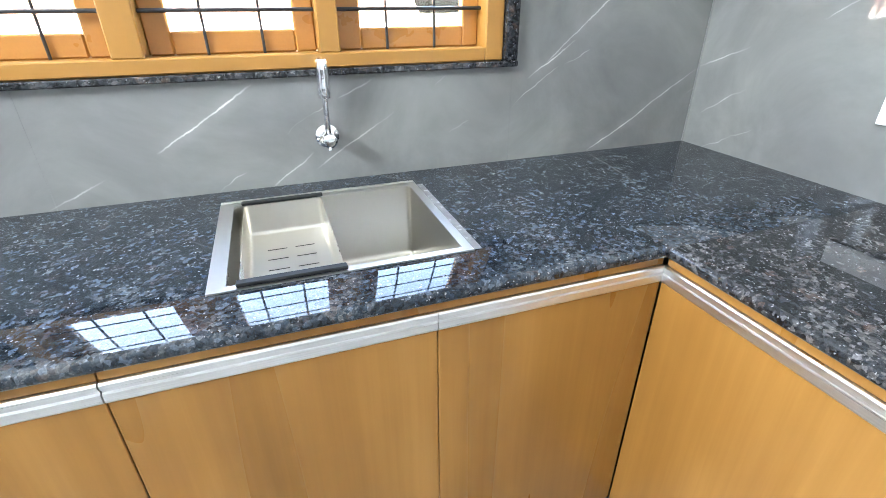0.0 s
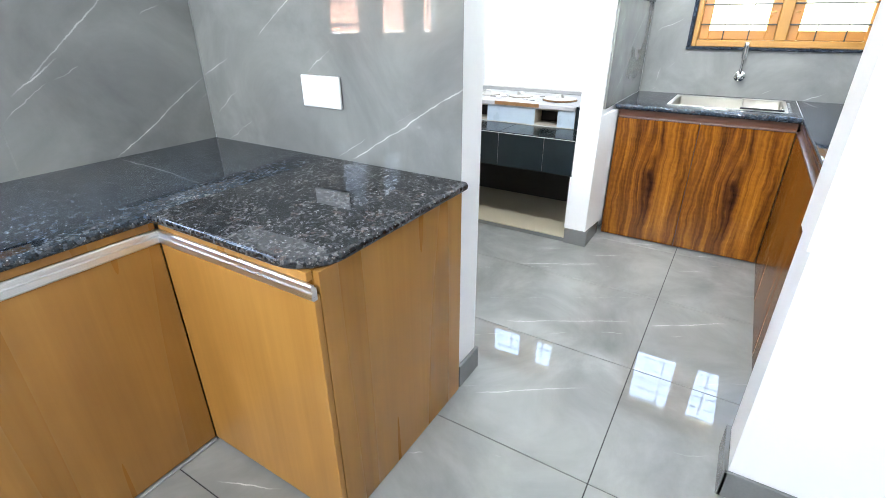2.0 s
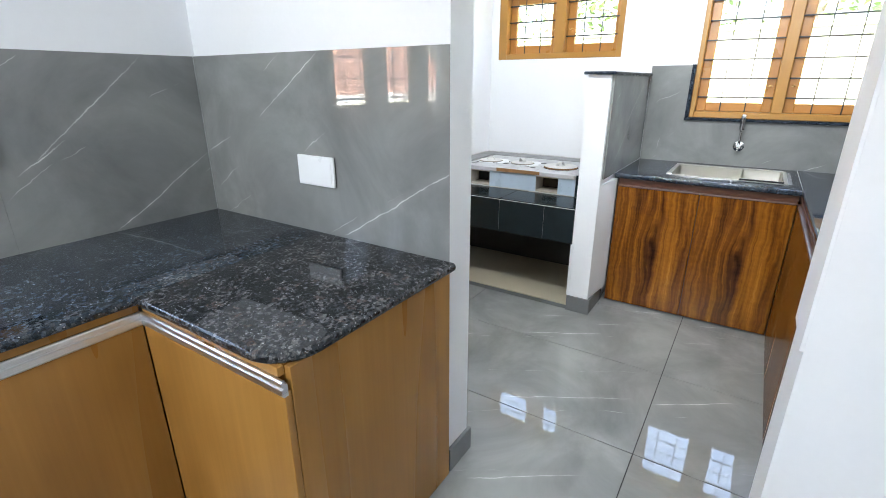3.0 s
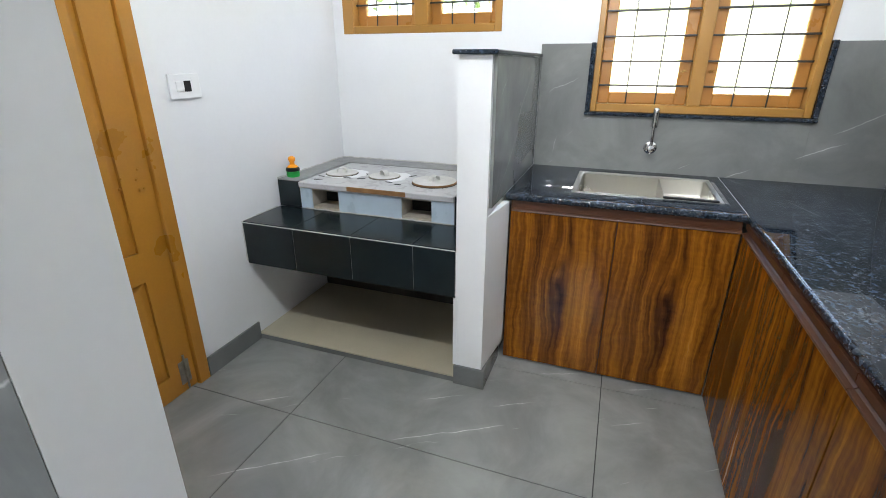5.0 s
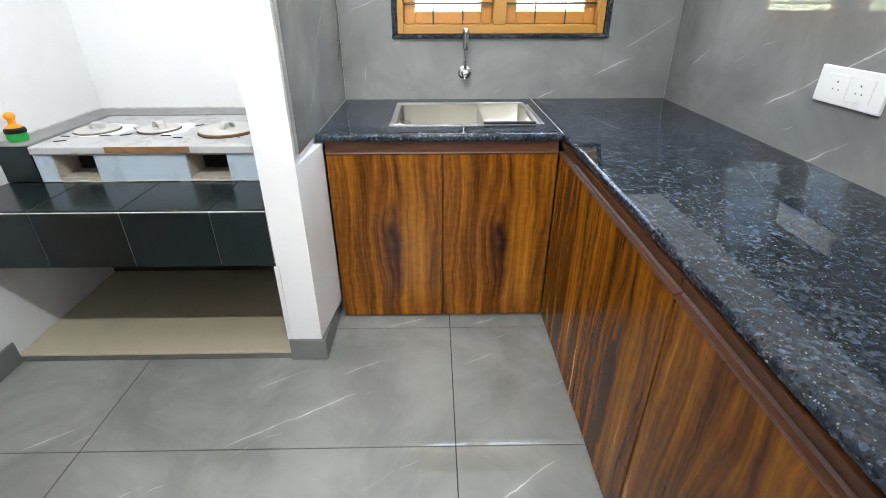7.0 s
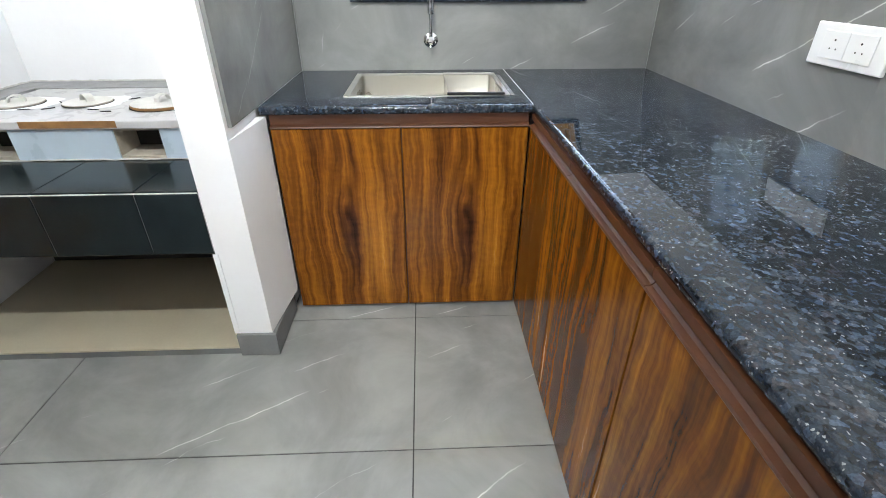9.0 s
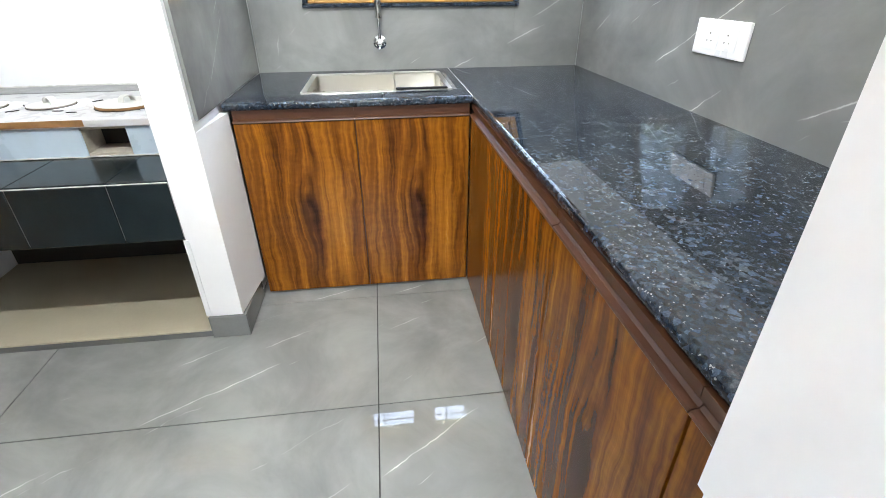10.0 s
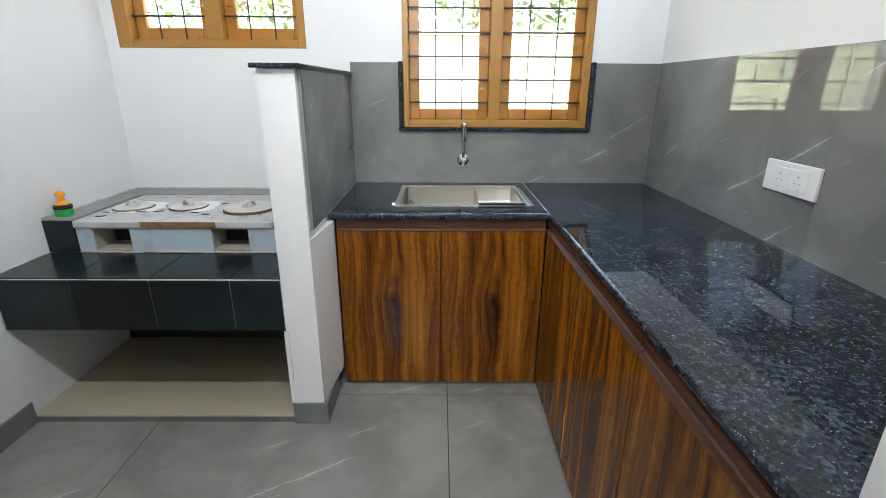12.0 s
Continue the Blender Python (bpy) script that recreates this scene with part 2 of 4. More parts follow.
MARBLE_3 = marble("grey marble tile, window wall", NY, Z, [((0.82, 0.83), (0.93, 0.88), 0.9), ((1.09, 0.935), (1.28, 1.025), 0.6), ((0.12, 1.075), (0.17, 1.10), 0.9), ((-0.02, 0.90), (0.0, 1.0), 0.5), ((0.04, 0.99), (0.08, 1.03), 0.6), ((1.2, 1.05), (1.45, 1.2), 0.35)])
MARBLE_4 = marble("grey marble tile, counter wall", NX, Z, [((-2.95, 0.81), (-2.79, 0.92), 0.9), ((-3.19, 0.94), (-2.73, 1.20), 0.9), ((-2.71, 1.35), (-2.6, 1.41), 0.8), ((-2.5, 0.9), (-2.1, 1.12), 0.7), ((-3.75, 1.0), (-3.6, 1.1), 0.4)])
MARBLE_5 = marble("grey marble tile, wing wall", X, Z, [((3.2, 0.9), (3.5, 1.1), 0.3), ((3.4, 1.1), (3.8, 1.35), 0.3)])
FLOOR_TILE = marble("grey marble floor tile", NY, X, [((-0.375, 2.575), (0.03, 2.81), 0.9), ((-0.345, 2.835), (-0.18, 2.935), 0.6), ((-1.02, 2.575), (-0.88, 2.665), 0.8), ((0.42, 2.95), (0.56, 3.02), 0.8), ((-0.05, 2.9), (0.12, 2.99), 0.6),
                   ((0.46, 3.2), (0.6, 3.26), 0.8), ((0.1, 3.19), (0.3, 3.27), 0.7), ((-0.9, 2.2), (-0.55, 2.45), 0.7), ((0.38, 2.3), (0.7, 2.52), 0.8), ((-0.2, 2.0), (0.3, 2.3), 0.6), ((-0.6, 0.75), (-0.4, 0.84), 0.8), ((-0.1, 1.5), (0.25, 1.75), 0.6), ((0.3, 1.0), (0.7, 1.25), 0.5)], base=0.24, rough=0.008)
GRANITE = granite("dark speckled granite", (0.008, 0.0095, 0.0125), (0.032, 0.037, 0.046), (0.24, 0.226, 0.222), 0.08, 0.35, 0.5)
BLUE_GRANITE = granite("blue-grey speckled granite", (0.010, 0.015, 0.023), (0.032, 0.046, 0.065), (0.18, 0.19, 0.20), 0.3, 0.2, 0.5)
BLACK_GRANITE = granite("blue-black speckled granite", (0.006, 0.010, 0.017), (0.024, 0.037, 0.060), (0.135, 0.155, 0.18), 0.36, 0.15, 0.35)
WALNUT = walnut("dark streaked wood laminate")
MAPLE = maple("honey wood laminate")
PAINT = plain("white wall paint", (0.77, 0.775, 0.795), 0.75, vary=0.025, scale=2.5, bump=0.05)
CEILING = plain("white ceiling paint", (0.80, 0.80, 0.80), 0.8, vary=0.02)
SKIRTING = plain("grey skirting tile", (0.17, 0.175, 0.175), 0.18, vary=0.12)
GROUT = plain("dark grout", (0.035, 0.035, 0.037), 0.9)
PALE_GROUT = plain("pale grout", (0.55, 0.54, 0.52), 0.9, vary=0.2, scale=30)
OCHRE = plain("ochre gloss paint on wood", (0.37, 0.183, 0.038), 0.32, vary=0.05, scale=5)
DOOR_OCHRE = plain("ochre enamel on the door", (0.42, 0.185, 0.022), 0.3, vary=0.10, scale=4)
SHUTTER_WOOD = plain("orange brown shutter paint", (0.40, 0.182, 0.04), 0.3, vary=0.10, scale=7)
IRON = plain("black iron", (0.025, 0.025, 0.027), 0.45, vary=0.2)
BRASS = plain("brass", (0.60, 0.40, 0.14), 0.3, 1.0)
ALUMINIUM = brushed("brushed aluminium", (0.90, 0.90, 0.91), 0.34, (4, 4, 900))
STEEL = plain("satin stainless steel", (0.64, 0.62, 0.585), 0.34, 1.0, vary=0.04, scale=3.0, bump=0.0)
BOWL_STEEL = plain("brushed steel bowl", (0.68, 0.655, 0.60), 0.30, 1.0, vary=0.03, scale=3.0, bump=0.0)
SEALANT = plain("clear grey sealant", (0.20, 0.20, 0.20), 0.25, vary=0.3, scale=60)
DULL_METAL = plain("dull grey metal", (0.30, 0.28, 0.25), 0.5, 0.6, vary=0.3, scale=40)
CHROME = plain("chrome", (0.86, 0.87, 0.88), 0.06, 1.0, vary=0.02)
BLACK_PLASTIC = plain("black plastic", (0.012, 0.013, 0.014), 0.5, spec=0.25)
WHITE_PLASTIC = plain("white plastic", (0.82, 0.82, 0.83), 0.3, vary=0.02)
# Near black that paints the shade inside openings, slots, holes and gaps.
HOLE = plain("dark recess", (0.01, 0.008, 0.008), 0.8)
BROWN_RAIL = plain("brown aluminium rail", (0.066, 0.022, 0.008), 0.38, vary=0.12)
BLACK_TILE = plain("black glazed tile", (0.012, 0.0185, 0.0215), 0.2, vary=0.2, scale=9, bump=0.02, spec=0.36)
BEIGE_TILE = plain("beige floor tile", (0.47, 0.425, 0.32), 0.4, vary=0.07, scale=5)
BLUE_TILE = plain("pale blue glazed panel", (0.46, 0.56, 0.66), 0.3, vary=0.07, scale=12)
CEMENT = cement("smeared white cement")
GREY_CEMENT = plain("grey cement", (0.27, 0.27, 0.275), 0.75, vary=0.25, scale=18, bump=0.3)
# Near black: the shade under the hearth bench, put into the colour.
BENCH_SHADE = plain("cement blackened as shade", (0.035, 0.033, 0.03), 0.9, vary=0.3, scale=9, bump=0.4)
CARDBOARD = plain("brown fibre board", (0.26, 0.135, 0.05), 0.7, vary=0.35, scale=25)
LID_TOP = plain("grey white clay", (0.60, 0.59, 0.57), 0.8, vary=0.12, scale=22, bump=0.2)
SOOT = plain("dusty clay", (0.42, 0.38, 0.32), 0.9, vary=0.25, scale=20)
ORANGE = plain("orange plastic", (0.90, 0.33, 0.01), 0.35, vary=0.04)
GREEN = plain("green bristles", (0.01, 0.34, 0.05), 0.6, vary=0.25, scale=60)
GLASS = glass("window glass")
LEAF = foliage("green leaves", (0.06, 0.10, 0.025), (0.12, 0.19, 0.06))
BARK = plain("grey bark", (0.16, 0.13, 0.10), 0.9, vary=0.3, scale=14, bump=0.5)
EARTH = plain("earth and grass", (0.13, 0.13, 0.06), 0.95, vary=0.4, scale=1.5, bump=0.4)
OUTER_WALL = plain("cream outer wall", (0.62, 0.57, 0.47), 0.85, vary=0.08, scale=1.2)
# Greened so that reflections of the panes take on a leafy tint.
PANE_BACKDROP = plain("pale green backdrop", (0.36, 0.40, 0.29), 0.9, vary=0.2, scale=1.6, bump=0.2)
CLAY = roof_clay("clay roof tile")


# ---- mesh helpers ----
ORIGIN = {}


def mesh_of(name, bm, mat, smooth=False):
    bmesh.ops.recalc_face_normals(bm, faces=bm.faces)
    me = bpy.data.meshes.new(name)
    bm.to_mesh(me)
    bm.free()
    me.materials.append(mat)
    if smooth:
        me.shade_smooth()
        me.set_sharp_from_angle(angle=radians(40))
    return me


def thing(name, at, label="", category="", group="", kind=""):
    """An empty at the base of a thing."""
    ob = tagged(new(name), label, category, group, kind)
    ob.location = at
    ob.empty_display_size = 0.05
    ORIGIN[ob] = Vector(at)
    return ob


def part(name, bm, mat, parent=None, label="", at=None, smooth=False):
    """One mesh, written in world places, under a thing or under a part."""
    at = Vector(at) if at is not None else (ORIGIN[parent] if parent else Vector((0, 0, 0)))
    bmesh.ops.translate(bm, verts=bm.verts, vec=-at)
    ob = new(name, mesh_of(name, bm, mat, smooth))
    ORIGIN[ob] = at
    if parent:
        ob.parent = parent
        ob.location = at - ORIGIN[parent]
    else:
        ob.location = at
    return tagged(ob, label)


def box(x0, x1, y0, y1, z0, z1, bevel=0.0, bm=None, seg=1):
    own = bmesh.new()
    bmesh.ops.create_cube(own, size=1)
    for v in own.verts:
        v.co = Vector((x0 + (v.co.x + 0.5) * (x1 - x0), y0 + (v.co.y + 0.5) * (y1 - y0), z0 + (v.co.z + 0.5) * (z1 - z0)))
    if bevel:
        bmesh.ops.bevel(own, geom=own.edges[:], offset=bevel, segments=seg, affect="EDGES", profile=0.5)
    return join(bm, own)


def join(bm, own):
    if bm is None:
        return own
    me = bpy.data.meshes.new("join")
    own.to_mesh(me)
    own.free()
    bm.from_mesh(me)
    bpy.data.meshes.remove(me)
    return bm


def cells_solid(xs, ys, zs, solid):
    """A closed mesh of the solid cells of a grid."""
    bm = bmesh.new()
    nx, ny, nz = len(xs) - 1, len(ys) - 1, len(zs) - 1

    def full(i, j, k):
        return 0 <= i < nx and 0 <= j < ny and 0 <= k < nz and solid((xs[i] + xs[i + 1]) / 2, (ys[j] + ys[j + 1]) / 2, (zs[k] + zs[k + 1]) / 2)

    made = {}

    def vert(i, j, k):
        if (i, j, k) not in made:
            made[i, j, k] = bm.verts.new((xs[i], ys[j], zs[k]))
        return made[i, j, k]

    sides = {(-1, 0, 0): ((0, 0, 0), (0, 0, 1), (0, 1, 1), (0, 1, 0)), (1, 0, 0): ((1, 0, 0), (1, 1, 0), (1, 1, 1), (1, 0, 1)),
             (0, -1, 0): ((0, 0, 0), (1, 0, 0), (1, 0, 1), (0, 0, 1)), (0, 1, 0): ((0, 1, 0), (0, 1, 1), (1, 1, 1), (1, 1, 0)),
             (0, 0, -1): ((0, 0, 0), (0, 1, 0), (1, 1, 0), (1, 0, 0)), (0, 0, 1): ((0, 0, 1), (1, 0, 1), (1, 1, 1), (0, 1, 1))}
    for i in range(nx):
        for j in range(ny):
            for k in range(nz):
                if full(i, j, k):
                    for (a, b, c), quad in sides.items():
                        if not full(i + a, j + b, k + c):
                            bm.faces.new([vert(i + p, j + q, k + r) for p, q, r in quad])
    return bm


def panel_mesh(axis, c0, c1, a0, a1, z0, z1, holes=()):
    """A wall across x or y, from c0 to c1 thick and a0 to a1 long, with openings (a0, a1, z0, z1)."""
    al = sorted({a0, a1, *[v for h in holes for v in h[:2] if a0 < v < a1]})
    zl = sorted({z0, z1, *[v for h in holes for v in h[2:] if z0 < v < z1]})
    if axis == "x":
        return cells_solid([c0, c1], al, zl, lambda x, y, z: not any(h[0] < y < h[1] and h[2] < z < h[3] for h in holes))
    return cells_solid(al, [c0, c1], zl, lambda x, y, z: not any(h[0] < x < h[1] and h[2] < z < h[3] for h in holes))


def lathe(profile, centre, axis=Vector((0, 0, 1)), n=24, bm=None):
    """A turned solid from (radius, height) pairs along the axis."""
    own = bmesh.new()
    turn = Vector((0, 0, 1)).rotation_difference(Vector(axis)).to_matrix()
    rings = []
    for r, h in profile:
        rings.append([own.verts.new(Vector(centre) + turn @ Vector((max(r, 1e-4) * math.cos(2 * math.pi * i / n), max(r, 1e-4) * math.sin(2 * math.pi * i / n), h))) for i in range(n)])
    for a, b in zip(rings, rings[1:]):
        for i in range(n):
            own.faces.new((a[i], a[(i + 1) % n], b[(i + 1) % n], b[i]))
    own.faces.new(rings[0]), own.faces.new(rings[-1])
    return join(bm, own)


def tube(points, r, n=12, bm=None):
    """A round rod through the points."""
    own = bmesh.new()
    pts = [Vector(p) for p in points]
    rings = []
    for i, p in enumerate(pts):
        d = (pts[min(i + 1, len(pts) - 1)] - pts[max(i - 1, 0)]).normalized()
        side = d.cross(Vector((0.31, 0.77, 0.55))).normalized()
        up = side.cross(d)
        rings.append([own.verts.new(p + r * (math.cos(2 * math.pi * k / n) * side + math.sin(2 * math.pi * k / n) * up)) for k in range(n)])
    for a, b in zip(rings, rings[1:]):
        for i in range(n):
            own.faces.new((a[i], a[(i + 1) % n], b[(i + 1) % n], b[i]))
    own.faces.new(rings[0]), own.faces.new(rings[-1])
    return join(bm, own)


def extrude(profile, place, a0, a1, bm=None):
    """A closed profile of (p, q) pairs drawn out from a0 to a1; place(a, p, q) gives the world place."""
    own = bmesh.new()
    ends = [[own.verts.new(place(a, p, q)) for p, q in profile] for a in (a0, a1)]
    n = len(profile)
    for i in range(n):
        own.faces.new((ends[0][i], ends[0][(i + 1) % n], ends[1][(i + 1) % n], ends[1][i]))
    own.faces.new(ends[0]), own.faces.new(ends[1])
    return join(bm, own)


# ---- the shell: two rooms with a partition between them ----
KX0, KY0 = -2.3, -2.6            # far corners of the first kitchen
SINK_WALL, PART, FAR, SIDE, LEFT = 1.379, 1.498, 3.939, -1.460, 1.335   # finished faces
TOP, TILE_Z0, TILE_Z1 = 3.0, 0.80, 1.443
WIN1 = (-0.64, 0.765, 1.120, 1.985)
WIN2 = (-1.108, -0.150, 1.123, 1.985)
WIN3 = (0.334, 1.271, 1.505, 1.985)
DOORWAY = (-0.722, 0.178, -0.01, 2.1)
VENT = (0.84, 0.99, 2.78, 2.93)   # smoke vent high over the hearth
DOOR = (1.74, 2.650, -0.01, 2.08)


def structure(name, bm, mat, label):
    return tagged(part(name, bm, mat), label, "wall", kind="structure")


wall_1 = structure("wall_north", panel_mesh("y", SINK_WALL + 0.012, 1.60, KX0 - 0.2, 1.634, -0.1, TOP, [WIN1]), PAINT, "white painted wall with a window above the sink")
wall_2 = structure("wall_partition", panel_mesh("x", PART + 0.012, 1.634, KY0, SINK_WALL + 0.012, -0.1, TOP, [DOORWAY]), PAINT, "white painted partition wall with an open doorway")
part("jamb_facing", cells_solid([1.63412, 1.695], [-1.471, -0.722, -0.7145], [0.80, TOP], lambda x, y, z: True), PAINT, wall_2)
part("jamb_facing", box(1.51, 1.6341, -0.7218, -0.7145, 0.80, 2.1), PAINT, wall_2)
part("jamb_facing", box(1.6345, 1.692, -0.795, -0.722, 0.001, 0.7995), PAINT, wall_2)
wall_3 = structure("wall_east", panel_mesh("x", FAR + 0.012, 4.17, -1.69, 1.60, -0.1, TOP, [WIN2, WIN3, VENT]), PAINT, "white painted wall with two windows")
wall_4 = structure("wall_south", panel_mesh("y", -1.69, SIDE - 0.012, 1.634, FAR + 0.012, -0.1, TOP), PAINT, "white painted wall behind the dark granite counter")
wall_5 = structure("wall_north_east", panel_mesh("y", LEFT, 1.60, 1.634, FAR + 0.012, -0.1, TOP, [DOOR]), PAINT, "white painted wall with a closed ochre door")
structure("wall_west", panel_mesh("x", KX0 - 0.2, KX0, KY0, SINK_WALL + 0.012, -0.1, TOP), PAINT, "plain white painted wall")
structure("wall_south_west", panel_mesh("y", KY0 - 0.2, KY0, KX0 - 0.2, 1.634, -0.1, TOP), PAINT, "plain white painted wall")
ceiling = tagged(part("ceiling", box(KX0 - 0.2, 4.17, KY0 - 0.2, 1.60, TOP, TOP + 0.15), CEILING), "plain white painted ceiling", "ceiling", kind="structure")
floor = tagged(part("floor", box(KX0 - 0.2, 4.17, KY0 - 0.2, 1.60, -0.12, -0.003), GROUT), "polished grey marble-look tile floor", "floor", kind="structure")

# low wing wall beside the hearth, with its granite cap
wing = structure("wall_wing", panel_mesh("y", 0.132, 0.255, 3.0, FAR + 0.012, -0.1, 1.380), PAINT, "low white wing wall with a dark granite cap")
part("plaster_patch", box(2.9955, 2.9985, 0.245, 0.263, 0.0995, 0.428, 0.001), PAINT, wing)
cap = part("cap", box(2.978, FAR + 0.010, 0.108, 0.272, 1.3808, 1.396, 0.003), BLACK_GRANITE, wing, "dark granite cap")

# skirting
skirting = thing("baseboard", (0, 0, 0), "grey tile skirting along the walls", "skirting", kind="structure")
for x0, x1, y0, y1 in ((1.496, 1.644, 0.163, 0.177), (1.635, 1.646, 0.19, 1.323), (2.652, 3.0, 1.324, 1.334), (1.646, 1.738, 1.324, 1.334),
                       (2.988, 2.999, 0.117, 0.257), (3.0, 3.262, 0.117, 0.1305), (1.498, 1.704, -0.7215, -0.708), (1.6925, 1.704, -0.785, -0.7215), (1.498, 1.509, -2.588, -0.712),
                       (-2.288, 1.498, -2.599, -2.588), (-2.299, -2.288, -2.588, 0.72)):
    part("skirting_tile", box(x0, x1, y0, y1, 0.001, 0.098, 0.0015), SKIRTING, skirting)


# ---- windows ----
def window(name, wall, place, depth, lights, panes, rods, z0, z1, rod_z, outer, pane_z, frame_w, group_label):
    """A timber window with a mullion between its lights, inward iron rods and glazed shutters.
    place(a, d, z): a along the wall, d outward from the finished face."""
    def bar(a0, a1, d0, d1, q0, q1, bevel=0.003):
        p, q = place(a0, d0, q0), place(a1, d1, q1)
        return box(min(p[0], q[0]), max(p[0], q[0]), min(p[1], q[1]), max(p[1], q[1]), q0, q1, bevel)

    a_mid = (outer[0] + outer[1]) / 2
    w = thing(name, place(a_mid, 0, z0), group_label, "window", kind="structure")
    inner = sorted(lights)
    part("window_frame", bar(outer[0], inner[0][0], 0, depth, z0, z1), OCHRE, w)
    part("window_frame", bar(inner[-1][1], outer[1], 0, depth, z0, z1), OCHRE, w)
    part("window_frame", bar(inner[0][0], inner[-1][1], 0.001, depth, z0, z0 + frame_w), OCHRE, w)
    part("window_frame", bar(inner[0][0], inner[-1][1], 0.001, depth, z1 - frame_w, z1), OCHRE, w)
    for (a, b), (c, d) in zip(inner, inner[1:]):
        part("mullion", bar(b, c, 0.002, depth, z0 + frame_w, z1 - frame_w), OCHRE, w)
    for i, ((a, b), (pa, pb)) in enumerate(zip(inner, sorted(panes))):
        lo, hi = z0 + frame_w, z1 - frame_w
        s0, s1 = depth - 0.034, depth - 0.001
        g = 0.0002
        stile = bar(a + g, pa, s0, s1, lo + g, hi - g, 0.004)
        for more in (bar(pb, b - g, s0, s1, lo + g, hi - g, 0.004), bar(pa, pb, s0, s1, lo + g, pane_z, 0.004), bar(pa, pb, s0, s1, hi - 0.055, hi - g, 0.004)):
            join(stile, more)
        sh = part("shutter", stile, SHUTTER_WOOD, w, "orange-brown glazed shutter")
        pane = part("pane", bar(pa - 0.004, pb + 0.004, depth - 0.020, depth - 0.016, pane_z - 0.004, hi - 0.051, 0), GLASS, sh, "clear glass pane")
        pane.visible_shadow = False
        side = pa - 0.024 if i % 2 else pb + 0.024
        lz = pane_z + 0.10
        hook = tube([place(side - 0.012, s0 - 0.004, lz), place(side - 0.004, s0 - 0.014, lz + 0.004), place(side + 0.004, s0 - 0.012, lz - 0.004), place(side + 0.014, s0 - 0.018, lz + 0.002)], 0.0025, 8)
        join(hook, lathe([(0.006, 0), (0.006, 0.008)], place(side, s0 - 0.006, lz), n=10))
        part("latch", hook, BRASS, sh, "small brass hook latch", smooth=True)
    d = 0.044
    for (a, b) in inner:
        for q in rod_z:
            if q < z1 - frame_w - 0.03:
                part("rod", tube([place(a + 0.001, d, q), place(b - 0.001, d, q)], 0.0048, 8), IRON, w, smooth=True)
    for a in rods:
        part("rod", tube([place(a, d + 0.010, z0 + frame_w), place(a, d + 0.010, z1 - frame_w)], 0.0036, 8), IRON, w, smooth=True)
    return w


def on_north(a, d, z):
    return (a, SINK_WALL + d - 0.004, z)


def on_east(a, d, z):
    return (FAR - 0.006 + d, a, z)


window_1 = window("window_1", wall_1, on_north, 0.095, [(-0.578, -0.193), (-0.126, 0.261), (0.313, 0.712)], [(-0.52, -0.247), (-0.072, 0.21), (0.378, 0.665)],
                  [-0.450, -0.321, 0.003, 0.132, 0.446, 0.579], WIN1[2], WIN1[3], [1.252 + 0.112 * i for i in range(8)], WIN1[:2], 1.208, 0.035, "ochre three-light window with black iron rods above the sink")
window_2 = window("window_2", wall_3, on_east, 0.10, [(-1.076, -0.652), (-0.592, -0.178)], [(-1.025, -0.707), (-0.54, -0.232)],
                  [-0.316, -0.454, -0.793, -0.935], WIN2[2], WIN2[3], [1.249 + 0.1125 * i for i in range(8)], WIN2[:2], 1.216, 0.038, "ochre two-light window with black iron rods above the sink")
window_3 = window("window_3", wall_3, lambda a, d, z: (FAR + 0.008 + d, a, z), 0.10, [(0.372, 0.748), (0.824, 1.204)], [(0.409, 0.692), (0.87, 1.153)],
                  [0.497, 0.623, 0.951, 1.077], WIN3[2], WIN3[3], [1.655 + 0.1125 * i for i in range(4)], WIN3[:2], 1.604, 0.040, "small ochre two-light window with black iron rods above the hearth")
# granite lining round the two sink windows
for w, place, outer, z0, lw, stone in ((window_1, on_north, WIN1, 1.12, 0.042, GRANITE), (window_2, on_east, WIN2, 1.123, 0.026, BLACK_GRANITE)):
    for a0, a1, q0, q1, nm in ((outer[0] - lw, outer[1] + lw, z0 - 0.017, z0 - 0.001, "window_sill"), (outer[0] - lw + 0.003, outer[0] - 0.001, z0, TILE_Z1 + 0.004, "side_lining"), (outer[1] + 0.001, outer[1] + lw - 0.003, z0, TILE_Z1 + 0.004, "side_lining")):
        p, q = place(a0, -0.018, q0), place(a1, 0.03, q1)
        part(nm, box(min(p[0], q[0]), max(p[0], q[0]), min(p[1], q[1]), max(p[1], q[1]), q0, q1, 0.003), stone, w, "dark granite lining")


# ---- ochre door in the far room ----
door = thing("door_1", (2.2, LEFT, 0), "closed ochre painted panel door in its frame", "door", kind="structure")
for x0, x1, z0, z1 in ((2.592, 2.649, 0.0, 2.079), (1.741, 1.798, 0.0, 2.079), (1.799, 2.591, 2.02, 2.079)):
    part("door_frame", box(x0, x1, LEFT - 0.012, LEFT + 0.09, z0, z1, 0.003), DOOR_OCHRE, door)
leaf_y = LEFT + 0.006
cells_x, cells_z = [1.801, 1.92, 2.470, 2.590], [0.008, 0.115, 0.560, 0.680, 1.86, 2.018]
leaf = part("leaf", cells_solid(cells_x, [leaf_y, leaf_y + 0.036], cells_z, lambda x, y, z: not (1.92 < x < 2.470 and (0.115 < z < 0.56 or 0.68 < z < 1.86))), DOOR_OCHRE, door)
